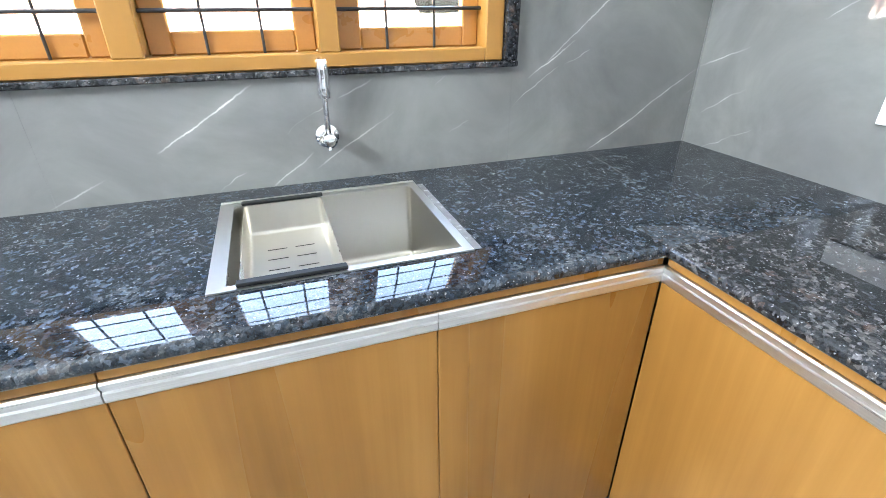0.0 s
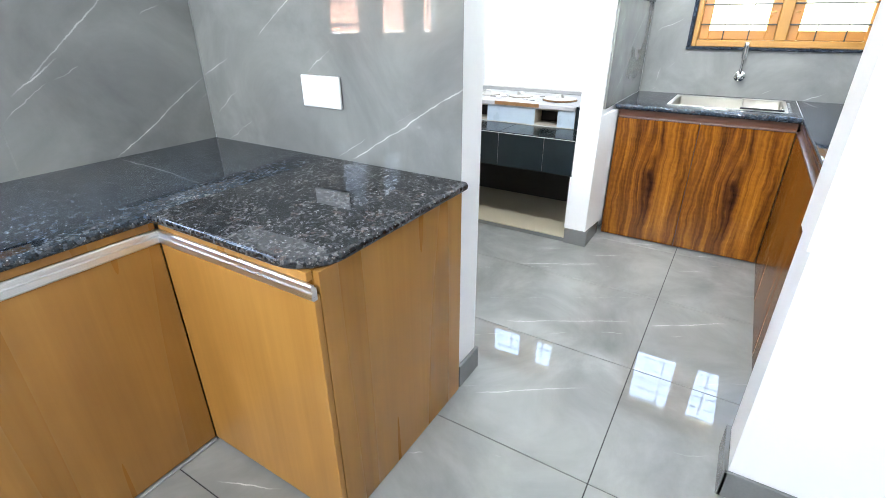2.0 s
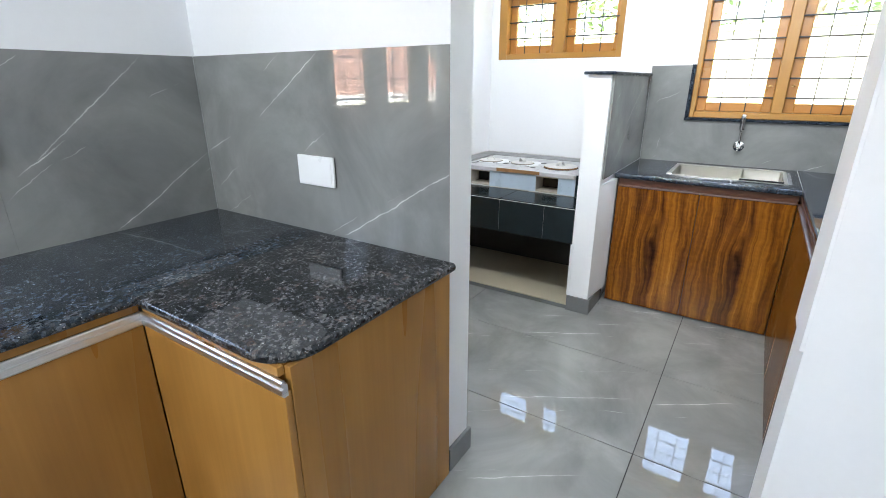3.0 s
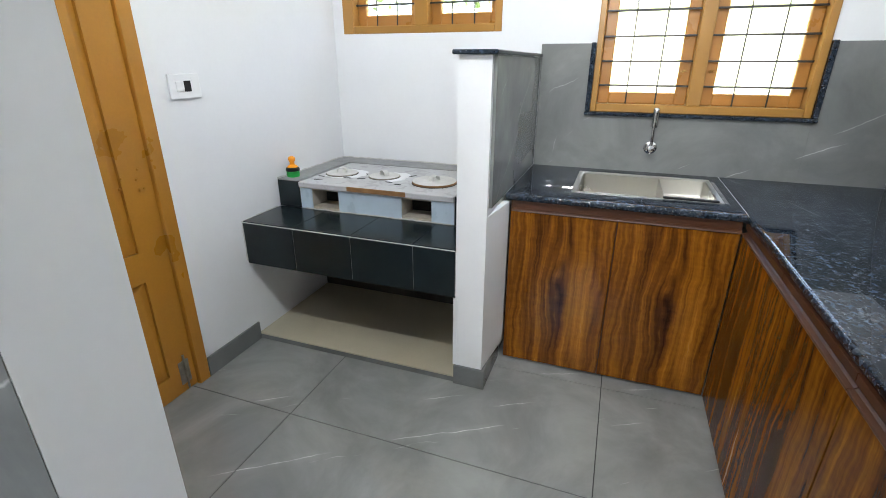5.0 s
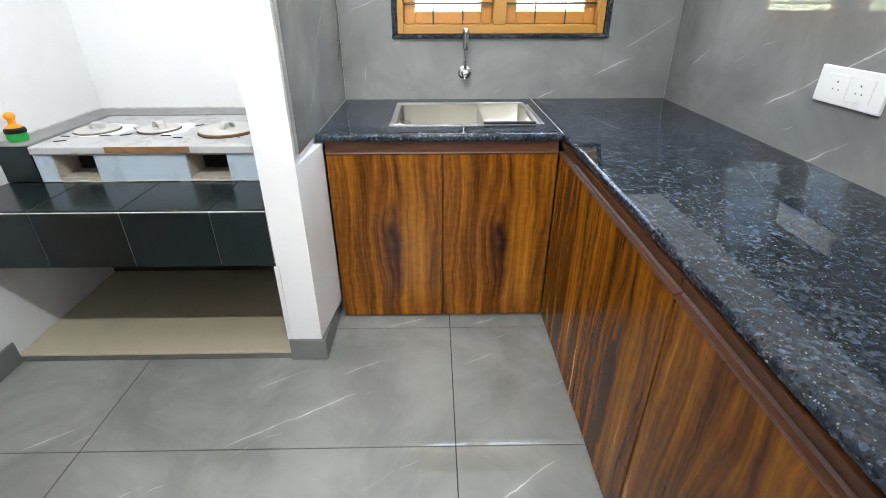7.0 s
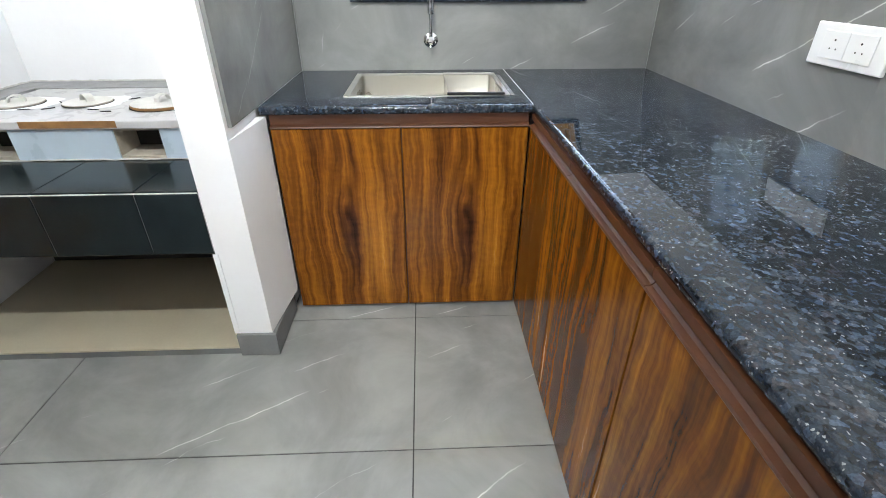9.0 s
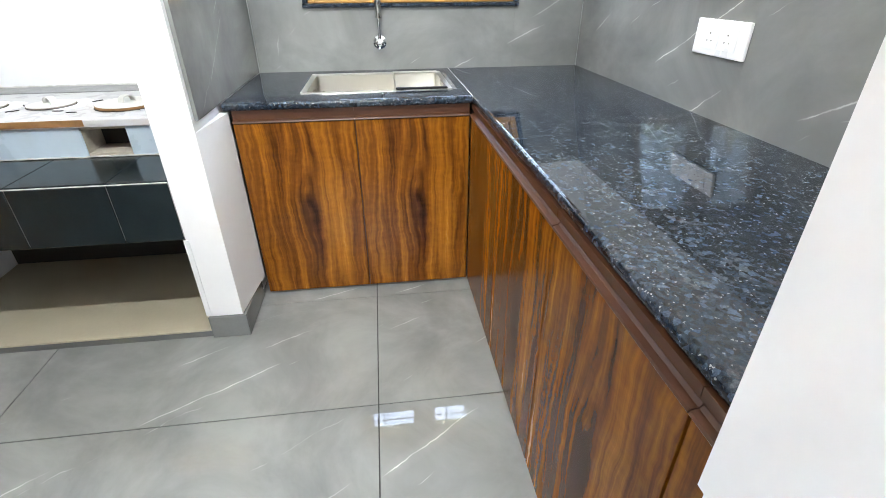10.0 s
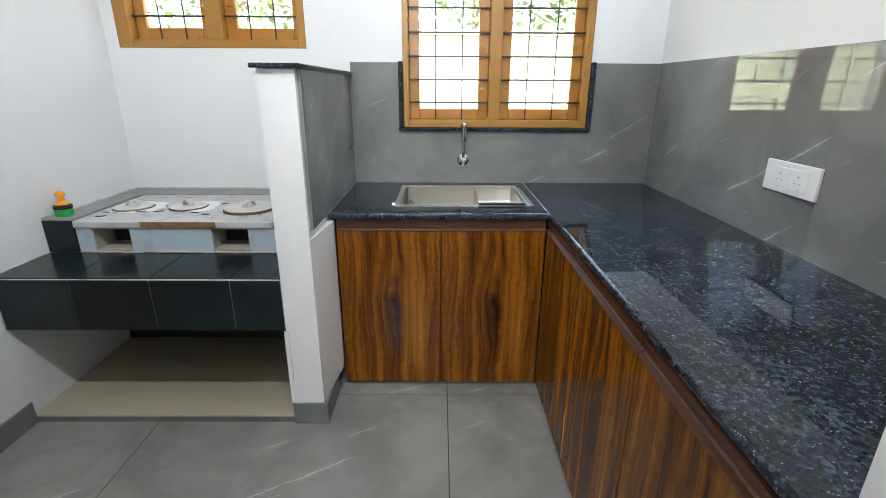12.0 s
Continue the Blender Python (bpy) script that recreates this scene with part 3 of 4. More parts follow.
for z0, z1 in ((0.116, 0.559), (0.681, 1.859)):
    b = box(1.921, 2.469, leaf_y + 0.012, leaf_y + 0.028, z0, z1)
    front = [f for f in b.faces if f.normal.y < -0.9]
    inset = bmesh.ops.inset_region(b, faces=front, thickness=0.035, depth=0.0)
    for f in front:
        for v in f.verts:
            v.co.y -= 0.005
    part("door_panel", b, DOOR_OCHRE, leaf)
bolt = part("tower_bolt", box(2.515, 2.565, leaf_y - 0.005, leaf_y - 0.0005, 0.045, 0.155, 0.001), DULL_METAL, leaf, "grey metal tower bolt")
part("bolt_rod", tube([(2.54, leaf_y - 0.011, 0.02), (2.54, leaf_y - 0.011, 0.185)], 0.005, 10), DULL_METAL, leaf, smooth=True)
for x, z in ((2.46, 0.93), (2.475, 0.965), (2.53, 0.95), (2.545, 0.985), (2.535, 0.91), (2.555, 0.912)):
    part("screw_head", lathe([(0.006, 0), (0.005, 0.004), (0.001, 0.005)], (x, leaf_y - 0.0005, z), (0, -1, 0), 10), DOOR_OCHRE, leaf)


# ---- worktops ----
def rounded_edges(bm, is_front, radius=0.0115):
    edges = [e for e in bm.edges if len(e.link_faces) == 2 and abs(e.link_faces[0].normal.z - e.link_faces[1].normal.z) > 0.9
             and is_front((e.verts[0].co + e.verts[1].co) / 2)]
    bmesh.ops.bevel(bm, geom=edges, offset=radius, segments=4, affect="EDGES", profile=0.5)
    return bm


def slab(polys, z0, z1):
    bm = bmesh.new()
    made = {}
    for poly in polys:
        vs = []
        for x, y in poly:
            key = (round(x, 4), round(y, 4))
            if key not in made:
                made[key] = bm.verts.new((x, y, z1))
            vs.append(made[key])
        bm.faces.new(vs)
    bmesh.ops.recalc_face_normals(bm, faces=bm.faces)
    low = bmesh.ops.extrude_face_region(bm, geom=bm.faces[:])
    bmesh.ops.translate(bm, verts=[v for v in low["geom"] if isinstance(v, bmesh.types.BMVert)], vec=(0, 0, z0 - z1))
    bmesh.ops.recalc_face_normals(bm, faces=bm.faces)
    bm.normal_update()
    return bm


def rect(x0, x1, y0, y1):
    return [(x0, y0), (x1, y0), (x1, y1), (x0, y1)]


S1 = (-0.012, 0.452, 0.856, 1.262)      # cut-out of the first sink
xs1, ys1 = [KX0 + 0.001, S1[0], S1[1], 0.837, PART - 0.001], [0.722, S1[2], S1[3], SINK_WALL - 0.001]
polys = [rect(xs1[i], xs1[i + 1], ys1[j], ys1[j + 1]) for i in range(4) for j in range(3) if not (i == 1 and j == 1)]
arc = [(0.837 + 0.11 - 0.11 * math.cos(a), 0.148 + 0.11 - 0.11 * math.sin(a)) for a in [math.pi / 2 * k / 10 for k in range(11)]]
top_1 = thing("worktop", (0.8, 0.9, 0.796), "polished dark speckled granite worktop on honey cabinets", "worktop")
part("slab", rounded_edges(slab(polys, 0.796, 0.823), lambda c: c.y < 0.80 and KX0 + 0.01 < c.x < 0.837), BLUE_GRANITE, top_1, "blue-grey granite slab", smooth=True)
leg = slab([arc + [(PART - 0.001, 0.148), (PART - 0.001, 0.7214), (0.837, 0.7214)]], 0.796, 0.823)
part("slab", rounded_edges(leg, lambda c: c.y < 0.70 and c.x < PART - 0.01), GRANITE, top_1, "dark granite slab with pinkish flecks", smooth=True)

C2 = 0.829
S2 = (3.408, 3.802, -0.727, -0.158)
xs2, ys2 = [3.264, S2[0], S2[1], FAR - 0.001], [-0.7945, S2[2], S2[3], 0.1185]
polys = [rect(xs2[i], xs2[i + 1], ys2[j], ys2[j + 1]) for i in range(3) for j in range(3) if not (i == 1 and j == 1)]
top_2 = thing("worktop", (3.4, -0.9, 0.800), "polished black granite worktop on dark wood cabinets", "worktop")
part("slab", rounded_edges(slab(polys, 0.800, C2), lambda c: c.x < 3.27), BLACK_GRANITE, top_2, smooth=True)
part("slab", rounded_edges(slab([rect(1.697, FAR - 0.001, SIDE + 0.001, -0.796)], 0.800, C2), lambda c: c.y > -0.80 and c.x < 3.9), BLACK_GRANITE, top_2, smooth=True)
part("joint_filler", box(3.272, FAR - 0.002, -0.7962, -0.7943, 0.802, C2 + 0.0004), PALE_GROUT, top_2, "pale joint between the granite slabs")


# ---- sinks and taps ----
def sink(place, u0, u1, w0, w1, zt, hole, insets, tray_left, label):
    """A steel sink let into the worktop; u runs along the wall to the right, w towards the wall."""
    def cube(a0, a1, b0, b1, q0, q1, bevel=0.0, seg=1):
        p, q = place(a0, b0), place(a1, b1)
        return box(min(p[0], q[0]), max(p[0], q[0]), min(p[1], q[1]), max(p[1], q[1]), q0, q1, bevel, None, seg)

    def tub(a0, a1, b0, b1, q0, q1, t, radius):
        """An open basin with walls t thick and rounded upright corners."""
        p, q = place(a0, b0), place(a1, b1)
        x0, x1, y0, y1 = min(p[0], q[0]), max(p[0], q[0]), min(p[1], q[1]), max(p[1], q[1])
        bm = cells_solid([x0 - t, x0, x1, x1 + t], [y0 - t, y0, y1, y1 + t], [q0 - t, q0, q1], lambda x, y, z: z < q0 or not (x0 < x < x1 and y0 < y < y1))
        bm.normal_update()
        inside = [e for e in bm.edges if all(x0 - 1e-5 < v.co.x < x1 + 1e-5 and y0 - 1e-5 < v.co.y < y1 + 1e-5 for v in e.verts) and min(v.co.z for v in e.verts) < q1 - 1e-4 and min(v.co.z for v in e.verts) > q0 - t / 2]
        bmesh.ops.bevel(bm, geom=inside, offset=radius, segments=4, affect="EDGES", profile=0.5)
        return bm

    def ring(a0, a1, b0, b1, c0, c1, d0, d1, q0, q1):
        """A flat frame with one opening."""
        p, q, r, o = place(a0, b0), place(a1, b1), place(c0, d0), place(c1, d1)
        xs = sorted((p[0], q[0], r[0], o[0]))
        ys = sorted((p[1], q[1], r[1], o[1]))
        return cells_solid(xs, ys, [q0, q1], lambda x, y, z: not (xs[1] < x < xs[2] and ys[1] < y < ys[2]))

    c = place((u0 + u1) / 2, (w0 + w1) / 2)
    s = thing("kitchen_sink", (*c, zt), label, "sink")
    h0, h1, k0, k1 = hole
    i0, i1, j0, j1 = h0 + insets[0], h1 - insets[1], k0 + insets[2], k1 - insets[3]
    part("rim", ring(u0, u1, w0, w1, i0, i1, j0, j1, zt + 0.0008, zt + 0.004), STEEL, s)
    depth, t = 0.20, 0.0015
    part("bowl", tub(i0, i1, j0, j1, zt - depth, zt + 0.0007, t, 0.014), BOWL_STEEL, s, smooth=True)
    m = place((i0 + i1) / 2, (j0 + j1) / 2)
    part("drain", lathe([(0.045, 0), (0.045, 0.003), (0.034, 0.004), (0.030, 0.0015), (0.001, 0.0015)], (*m, zt - depth), n=28), CHROME, s, smooth=True)
    part("back_ledge", cube(u0, u1, w1 + 0.006, w1 + 0.018, zt + 0.0006, zt + 0.0055, 0.0015), STEEL, s, "narrow raised back ledge")
    part("sealant", cube(u1 + 0.002, u1 + 0.019, w0 + 0.004, w1 - 0.01, zt + 0.0004, zt + 0.0016, 0.0004), SEALANT, s, "smeared clear sealant")
    # colander tray that slides on the rim
    span = (i1 - i0) * 0.47
    a0, a1 = (i0 + 0.022, i0 + span) if tray_left else (i1 - span * 0.78, i1 - 0.004)
    td = 0.075
    tr = part("colander_tray", tub(a0 + t, a1 - t, j0 + 0.006, j1 - 0.006, zt - td, zt + 0.004, t, 0.010), BOWL_STEEL, s, "steel colander tray with slots", smooth=True)
    for b0, b1 in ((j0 - 0.014, j0 + 0.004), (j1 - 0.004, j1 + 0.010)):
        part("rail", cube(a0 - 0.004, a1 + 0.004, b0, b1, zt + 0.0042, zt + 0.012, 0.002), BLACK_PLASTIC if tray_left or b0 < j0 else STEEL, tr, "black plastic edge" if tray_left or b0 < j0 else "")
    for r in (0, 2, 3, 4):
        for col in range(2):
            x = a0 + (a1 - a0) * (0.22 + 0.34 * col)
            y = j0 + (j1 - j0) * (0.2 + 0.13 * r)
            part("slot", cube(x, x + (a1 - a0) * 0.24, y, y + 0.003, zt - td + 0.0001, zt - td + 0.0006), HOLE, tr)
    return s


def tap(wall_point, out, label):
    """A wall-mounted sink tap with its spout swung upright and a thick spray head."""
    o = Vector(out)
    p = Vector(wall_point)
    up = Vector((0, 0, 1))
    side = o.cross(up)
    t = thing("sink_tap", tuple(p), label, "tap")
    part("flange", lathe([(0.031, 0.0005), (0.031, 0.004), (0.024, 0.010), (0.016, 0.012)], p, o, 28), CHROME, t, smooth=True)
    part("body", lathe([(0.014, 0.011), (0.014, 0.045), (0.018, 0.047), (0.018, 0.066), (0.012, 0.072), (0.001, 0.073)], p, o, 24), CHROME, t, smooth=True)
    knob = tube([p + o * 0.058 - up * 0.008, p + o * 0.064 - up * 0.024 + side * 0.003], 0.006, 12)
    part("knob", knob, CHROME, t, smooth=True)
    part("spout", tube([p + o * 0.038, p + o * 0.040 + up * 0.03, p + o * 0.043 + up * 0.07, p + o * 0.046 + up * 0.12], 0.0075, 14), CHROME, t, smooth=True)
    h = p + o * 0.0455 + up * 0.105
    part("spray_head", lathe([(0.012, 0), (0.0172, 0.003), (0.0172, 0.03), (0.0164, 0.034), (0.0164, 0.072), (0.0145, 0.090), (0.010, 0.095)], h, up + o * 0.14, 20), CHROME, t, "chrome spray head", smooth=True)
    return t


sink(lambda u, w: (u, w), -0.03, 0.463, 0.844, 1.268, 0.823, S1, (0.013, 0.009, 0.005, 0.013), True, "stainless steel sink with a colander tray, set in granite")
sink(lambda u, w: (w, -u), 0.141, 0.738, 3.404, 3.812, C2, (-S2[3], -S2[2], S2[0], S2[1]), (0.006, 0.008, 0.002, 0.010), False, "stainless steel sink with a small colander tray")
tap((0.255, SINK_WALL, 0.948), (0, -1, 0), "chrome wall tap with upright spout above the sink")
tap((FAR, -0.464, 0.955), (-1, 0, 0), "chrome wall tap with upright spout above the sink")


def carcass(place, a0, a1, back, top):
    """An open-topped box of 16 mm boards behind the doors."""
    p, q = place(a0, 0.020), place(a1, back)
    x0, x1, y0, y1 = min(p[0], q[0]), max(p[0], q[0]), min(p[1], q[1]), max(p[1], q[1])
    t = 0.016
    return cells_solid([x0, x0 + t, x1 - t, x1], [y0, y0 + t, y1 - t, y1], [0.001, 0.09, top],
                       lambda x, y, z: z < 0.09 or not (x0 + t < x < x1 - t and y0 + t < y < y1 - t))


# ---- honey cabinets ----
J_PROFILE = [(0.0, 0.0), (-0.012, 0.0), (-0.015, 0.004), (-0.015, 0.019), (-0.011, 0.021), (-0.011, 0.025), (-0.015, 0.028), (-0.015, 0.036), (-0.012, 0.039), (-0.006, 0.039), (-0.006, 0.031), (0.0, 0.030)]


def honey_cabinet(place, a0, a1, doors, back, label, sealant=False):
    """place(a, p): a along the front, p behind the door face."""
    def cube(u0, u1, p0, p1, z0, z1, bevel=0.0):
        p, q = place(u0, p0), place(u1, p1)
        return box(min(p[0], q[0]), max(p[0], q[0]), min(p[1], q[1]), max(p[1], q[1]), z0, z1, bevel)

    base = place((a0 + a1) / 2, back / 2)
    c = thing("base_cabinet", (*base, 0), label, "cabinet", "honey kitchen cabinets")
    part("body", carcass(place, a0 + 0.001, a1 - 0.001, back, 0.7955), MAPLE, c)
    part("top_rail", cube(a0 + 0.001, a1 - 0.001, 0.003, 0.0195, 0.773, 0.7955, 0.001), MAPLE, c)
    for d0, d1 in doors:
        at = place(d0, 0.0)
        d = part("door", cube(d0 + 0.0007, d1 - 0.0007, 0.0, 0.018, 0.016, 0.742, 0.0015), MAPLE, c, at=(*at, 0.0))
        part("handle", extrude(J_PROFILE, lambda a, p, q: (*place(a, p + 0.010), 0.733 + q), d0 + 0.0006, d1 - 0.0006), ALUMINIUM, d, "aluminium edge handle")
    if sealant:
        part("sealant", cube(a0, a1, -0.006, 0.019, 0.0005, 0.009, 0.002), GREY_CEMENT, c, "grey grout bead at the floor")
    return c


def front_n(a, p):
    return (a, 0.738 + p)


def front_w(a, p):
    return (0.853 + p, a)


honey_cabinet(front_n, -0.177, 0.852, [(-0.177, 0.348), (0.348, 0.8522)], SINK_WALL - 0.742, "honey wood base cabinet with two doors under the sink", True)
honey_cabinet(front_n, -1.228, -0.178, [(-1.228, -0.703), (-0.703, -0.178)], SINK_WALL - 0.742, "honey wood base cabinet with two doors", True)
honey_cabinet(front_n, -2.295, -1.229, [(-2.295, -1.762), (-1.762, -1.229)], SINK_WALL - 0.742, "honey wood base cabinet with two doors", True)
end_unit = honey_cabinet(front_w, 0.182, 0.735, [(0.164, 0.7365)], PART - 0.857, "honey wood end cabinet with one door")
part("side_panel", box(0.8725, PART - 0.012, 0.163, 0.181, 0.001, 0.7955, 0.001), MAPLE, end_unit, at=(0.87, 0.163, 0))


# ---- dark wood cabinets ----
RAIL = [(0.004, 0.0), (-0.003, 0.001), (-0.005, 0.004), (-0.003, 0.008), (0.008, 0.010), (0.013, 0.015), (0.013, 0.024), (0.005, 0.027), (0.004, 0.0455), (0.017, 0.0455), (0.018, 0.0)]


DEEP_RAIL = [(0.004, 0.0), (-0.003, 0.001), (-0.005, 0.004), (-0.003, 0.008), (0.008, 0.010), (0.0165, 0.013), (0.0165, 0.0455), (0.0190, 0.0455), (0.0190, 0.0)]


def dark_cabinet(place, a0, a1, doors, back, label, rail=RAIL):
    def cube(u0, u1, p0, p1, z0, z1, bevel=0.0):
        p, q = place(u0, p0), place(u1, p1)
        return box(min(p[0], q[0]), max(p[0], q[0]), min(p[1], q[1]), max(p[1], q[1]), z0, z1, bevel)

    base = place((a0 + a1) / 2, back / 2)
    c = thing("base_cabinet", (*base, 0), label, "cabinet", "dark wood kitchen cabinets")
    lo, hi = min(a0, a1), max(a0, a1)
    part("body", carcass(place, lo + 0.001, hi - 0.001, back, 0.7995), BROWN_RAIL, c)
    for d0, d1 in doors:
        lo, hi = min(d0, d1), max(d0, d1)
        at = place(lo, 0.0)
        d = part("door", cube(lo + 0.0026, hi - 0.0026, 0.0, 0.018, 0.012, 0.752, 0.0012), WALNUT, c, at=(*at, 0.0))
        part("edge_rail", extrude(rail, lambda a, p, q: (*place(a, p), 0.7535 + q), lo + 0.001, hi - 0.001), BROWN_RAIL, d, "brown aluminium edge rail")
    return c


def front_e(a, p):
    return (3.268 + p, a)


def front_s(a, p):
    return (a, -0.790 - p)


dark_cabinet(front_e, -0.790, 0.098, [(-0.789, -0.347), (-0.347, 0.096)], FAR - 3.27, "dark streaked wood base cabinet with two doors", DEEP_RAIL)
dark_cabinet(front_s, 2.298, 3.266, [(2.298, 2.789), (2.789, 3.264)], -SIDE - 0.795, "dark streaked wood base cabinet with two doors")
dark_cabinet(front_s, 1.697, 2.297, [(1.807, 2.297), (1.698, 1.807)], -SIDE - 0.795, "dark streaked wood base cabinet with two doors")
strip = tagged(part("corner_bead", extrude([(3.0005, 0.1312), (3.266, 0.1312), (3.266, 0.1010), (3.255, 0.1025)], lambda a, p, q: (p, q, a), 0.099, 0.797), PAINT, at=(3.263, 0.1, 0.02)), "white plaster fillet between the wing wall and the cabinet", "trim", kind="structure")


# ---- hearth ----
HY0, HY1 = 0.2565, LEFT - 0.001
platform = thing("hearth_platform", (3.45, 0.8, 0), "low beige tiled platform under the hearth bench", "platform")
part("base", box(3.001, FAR + 0.010, HY0, HY1, 0.0005, 0.026), SKIRTING, platform, "grey tile edge")
for y0, y1 in ((HY0, HY1),):
    part("tile", box(2.999, FAR + 0.010, y0 + 0.0004, y1 - 0.0004, 0.0265, 0.034, 0.001), BEIGE_TILE, platform)

bench = thing("hearth_bench", (3.1, 0.8, 0.43), "black tiled hearth bench between the walls", "bench")
part("slab", box(3.0035, FAR + 0.010, HY0 + 0.0005, HY1 - 0.0005, 0.436, 0.632), GREY_CEMENT, bench, "mortar core")
joints = [HY0 + 0.001, 0.447, 0.748, 1.050, HY1 - 0.001]
for a, b in zip(joints, joints[1:]):
    part("tile", box(2.998, 3.0032, a + 0.0012, b - 0.0012, 0.430, 0.638, 0.002), BLACK_TILE, bench)
    part("tile", box(3.004, 3.285, a + 0.0012, b - 0.0012, 0.6385, 0.646, 0.0015), BLACK_TILE, bench)
# Underside and an added back sheet, both coloured as deep shade.
part("soffit", box(3.004, FAR + 0.010, HY0 + 0.001, HY1 - 0.001, 0.4315, 0.4355), BENCH_SHADE, bench, "cement underside, blackened as shade")
part("back_panel", box(3.64, FAR + 0.011, HY0 + 0.001, HY1 - 0.001, 0.0345, 0.431), BENCH_SHADE, bench, "added black sheet for the shade at the back")
part("mortar_line", box(2.9988, 3.0065, HY0 + 0.003, HY1 - 0.003, 0.6384, 0.6412, 0.0008), PALE_GROUT, bench, "pale mortar along the front edge")

stove = thing("wood_hearth", (3.6, 0.8, 0.646), "wood-burning hearth with three covered cooking holes", "stove")
OPEN = [(0.475, 0.628), (0.975, 1.13)]
body = cells_solid([3.296, 3.42], sorted({0.36, 1.20, *[v for o in OPEN for v in o]}), [0.647, 0.660, 0.748, 0.757], lambda x, y, z: not (0.66 < z < 0.748 and any(a < y < b for a, b in OPEN)))
part("body", body, SOOT, stove, "dusty clay body")
# Black block close behind the openings; its colour makes their inner shade.
part("core", box(3.4205, FAR + 0.010, 0.36, 1.20, 0.647, 0.757), HOLE, stove, "black core, painted as the shade inside the openings")
for y0, y1 in ((0.361, 0.474), (0.629, 0.974), (1.131, 1.199)):
    part("front_panel", box(3.288, 3.2955, y0, y1, 0.648, 0.757, 0.001), BLUE_TILE, stove, "pale blue glazed panel")
for y0, y1 in ((HY0 + 0.001, 0.359), (1.201, HY1 - 0.001)):
    part("end_block", box(3.296, FAR + 0.010, y0, y1, 0.647, 0.780), GREY_CEMENT, stove)
    part("tile", box(3.286, 3.2955, y0 + 0.002, y1 - 0.001, 0.648, 0.786, 0.0015), BLACK_TILE, stove)
part("top_slab", box(3.276, FAR + 0.008, 0.362, 1.198, 0.758, 0.786, 0.003), CEMENT, stove, "smeared white cement top")
part("border", box(3.80, FAR + 0.009, HY0 + 0.002, HY1 - 0.002, 0.7865, 0.7905, 0.001), GREY_CEMENT, stove, "grey cement border")
part("border", box(3.29, 3.7995, 1.215, HY1 - 0.002, 0.7805, 0.7905, 0.001), GREY_CEMENT, stove, "grey cement border")
part("border", box(3.29, 3.7995, HY0 + 0.002, 0.345, 0.7805, 0.7905, 0.001), GREY_CEMENT, stove, "grey cement border")
part("edge_strip", box(3.2735, 3.2757, 0.60, 0.915, 0.764, 0.787, 0.0005), CARDBOARD, stove, "brown fibre board strip")


def mortar_bead(points, seed, r=0.004):
    """An uneven bead of cement along the points."""
    rnd = random.Random(seed)
    pts = []
    for a, b in zip(points, points[1:]):
        a, b = Vector(a), Vector(b)
        n = max(2, int((b - a).length / 0.02))
        pts += [a.lerp(b, k / n) + Vector((rnd.uniform(-1, 1), rnd.uniform(-1, 1), rnd.uniform(-1, 1))) * 0.0022 for k in range(n)]
    return tube(pts, r, 6)


part("mortar_bead", mortar_bead([(3.29, HY1 - 0.001, 0.792), (FAR + 0.008, HY1 - 0.001, 0.792), (FAR + 0.008, HY0 + 0.001, 0.792)], 5), PALE_GROUT, stove, "uneven cement bead along the wall")
part("mortar_bead", mortar_bead([(3.288, 0.37, 0.649), (3.288, 1.19, 0.649)], 6, 0.003), PALE_GROUT, stove, "uneven cement bead")
part("mortar_bead", mortar_bead([(2.999, HY1, 0.44), (2.999, HY1, 0.645), (3.28, HY1, 0.648)], 7, 0.003), PALE_GROUT, bench, "uneven cement bead along the wall")


def ragged(cx, cy, r0, r1, z, seed, squash=1.0):
    """A thin uneven smear of cement."""
    rnd = random.Random(seed)
    bm = bmesh.new()
    n = 26
    rs = [r0 + (r1 - r0) * rnd.random() for _ in range(n)]
    ring = [(cx + rs[i] * math.cos(2 * math.pi * i / n) * squash, cy + rs[i] * math.sin(2 * math.pi * i / n)) for i in range(n)]
    low = [bm.verts.new((x, y, z)) for x, y in ring]
    high = [bm.verts.new((cx + (x - cx) * 0.93, cy + (y - cy) * 0.93, z + 0.003)) for x, y in ring]
    for i in range(n):
        bm.faces.new((low[i], low[(i + 1) % n], high[(i + 1) % n], high[i]))
    bm.faces.new(high)
    return bm


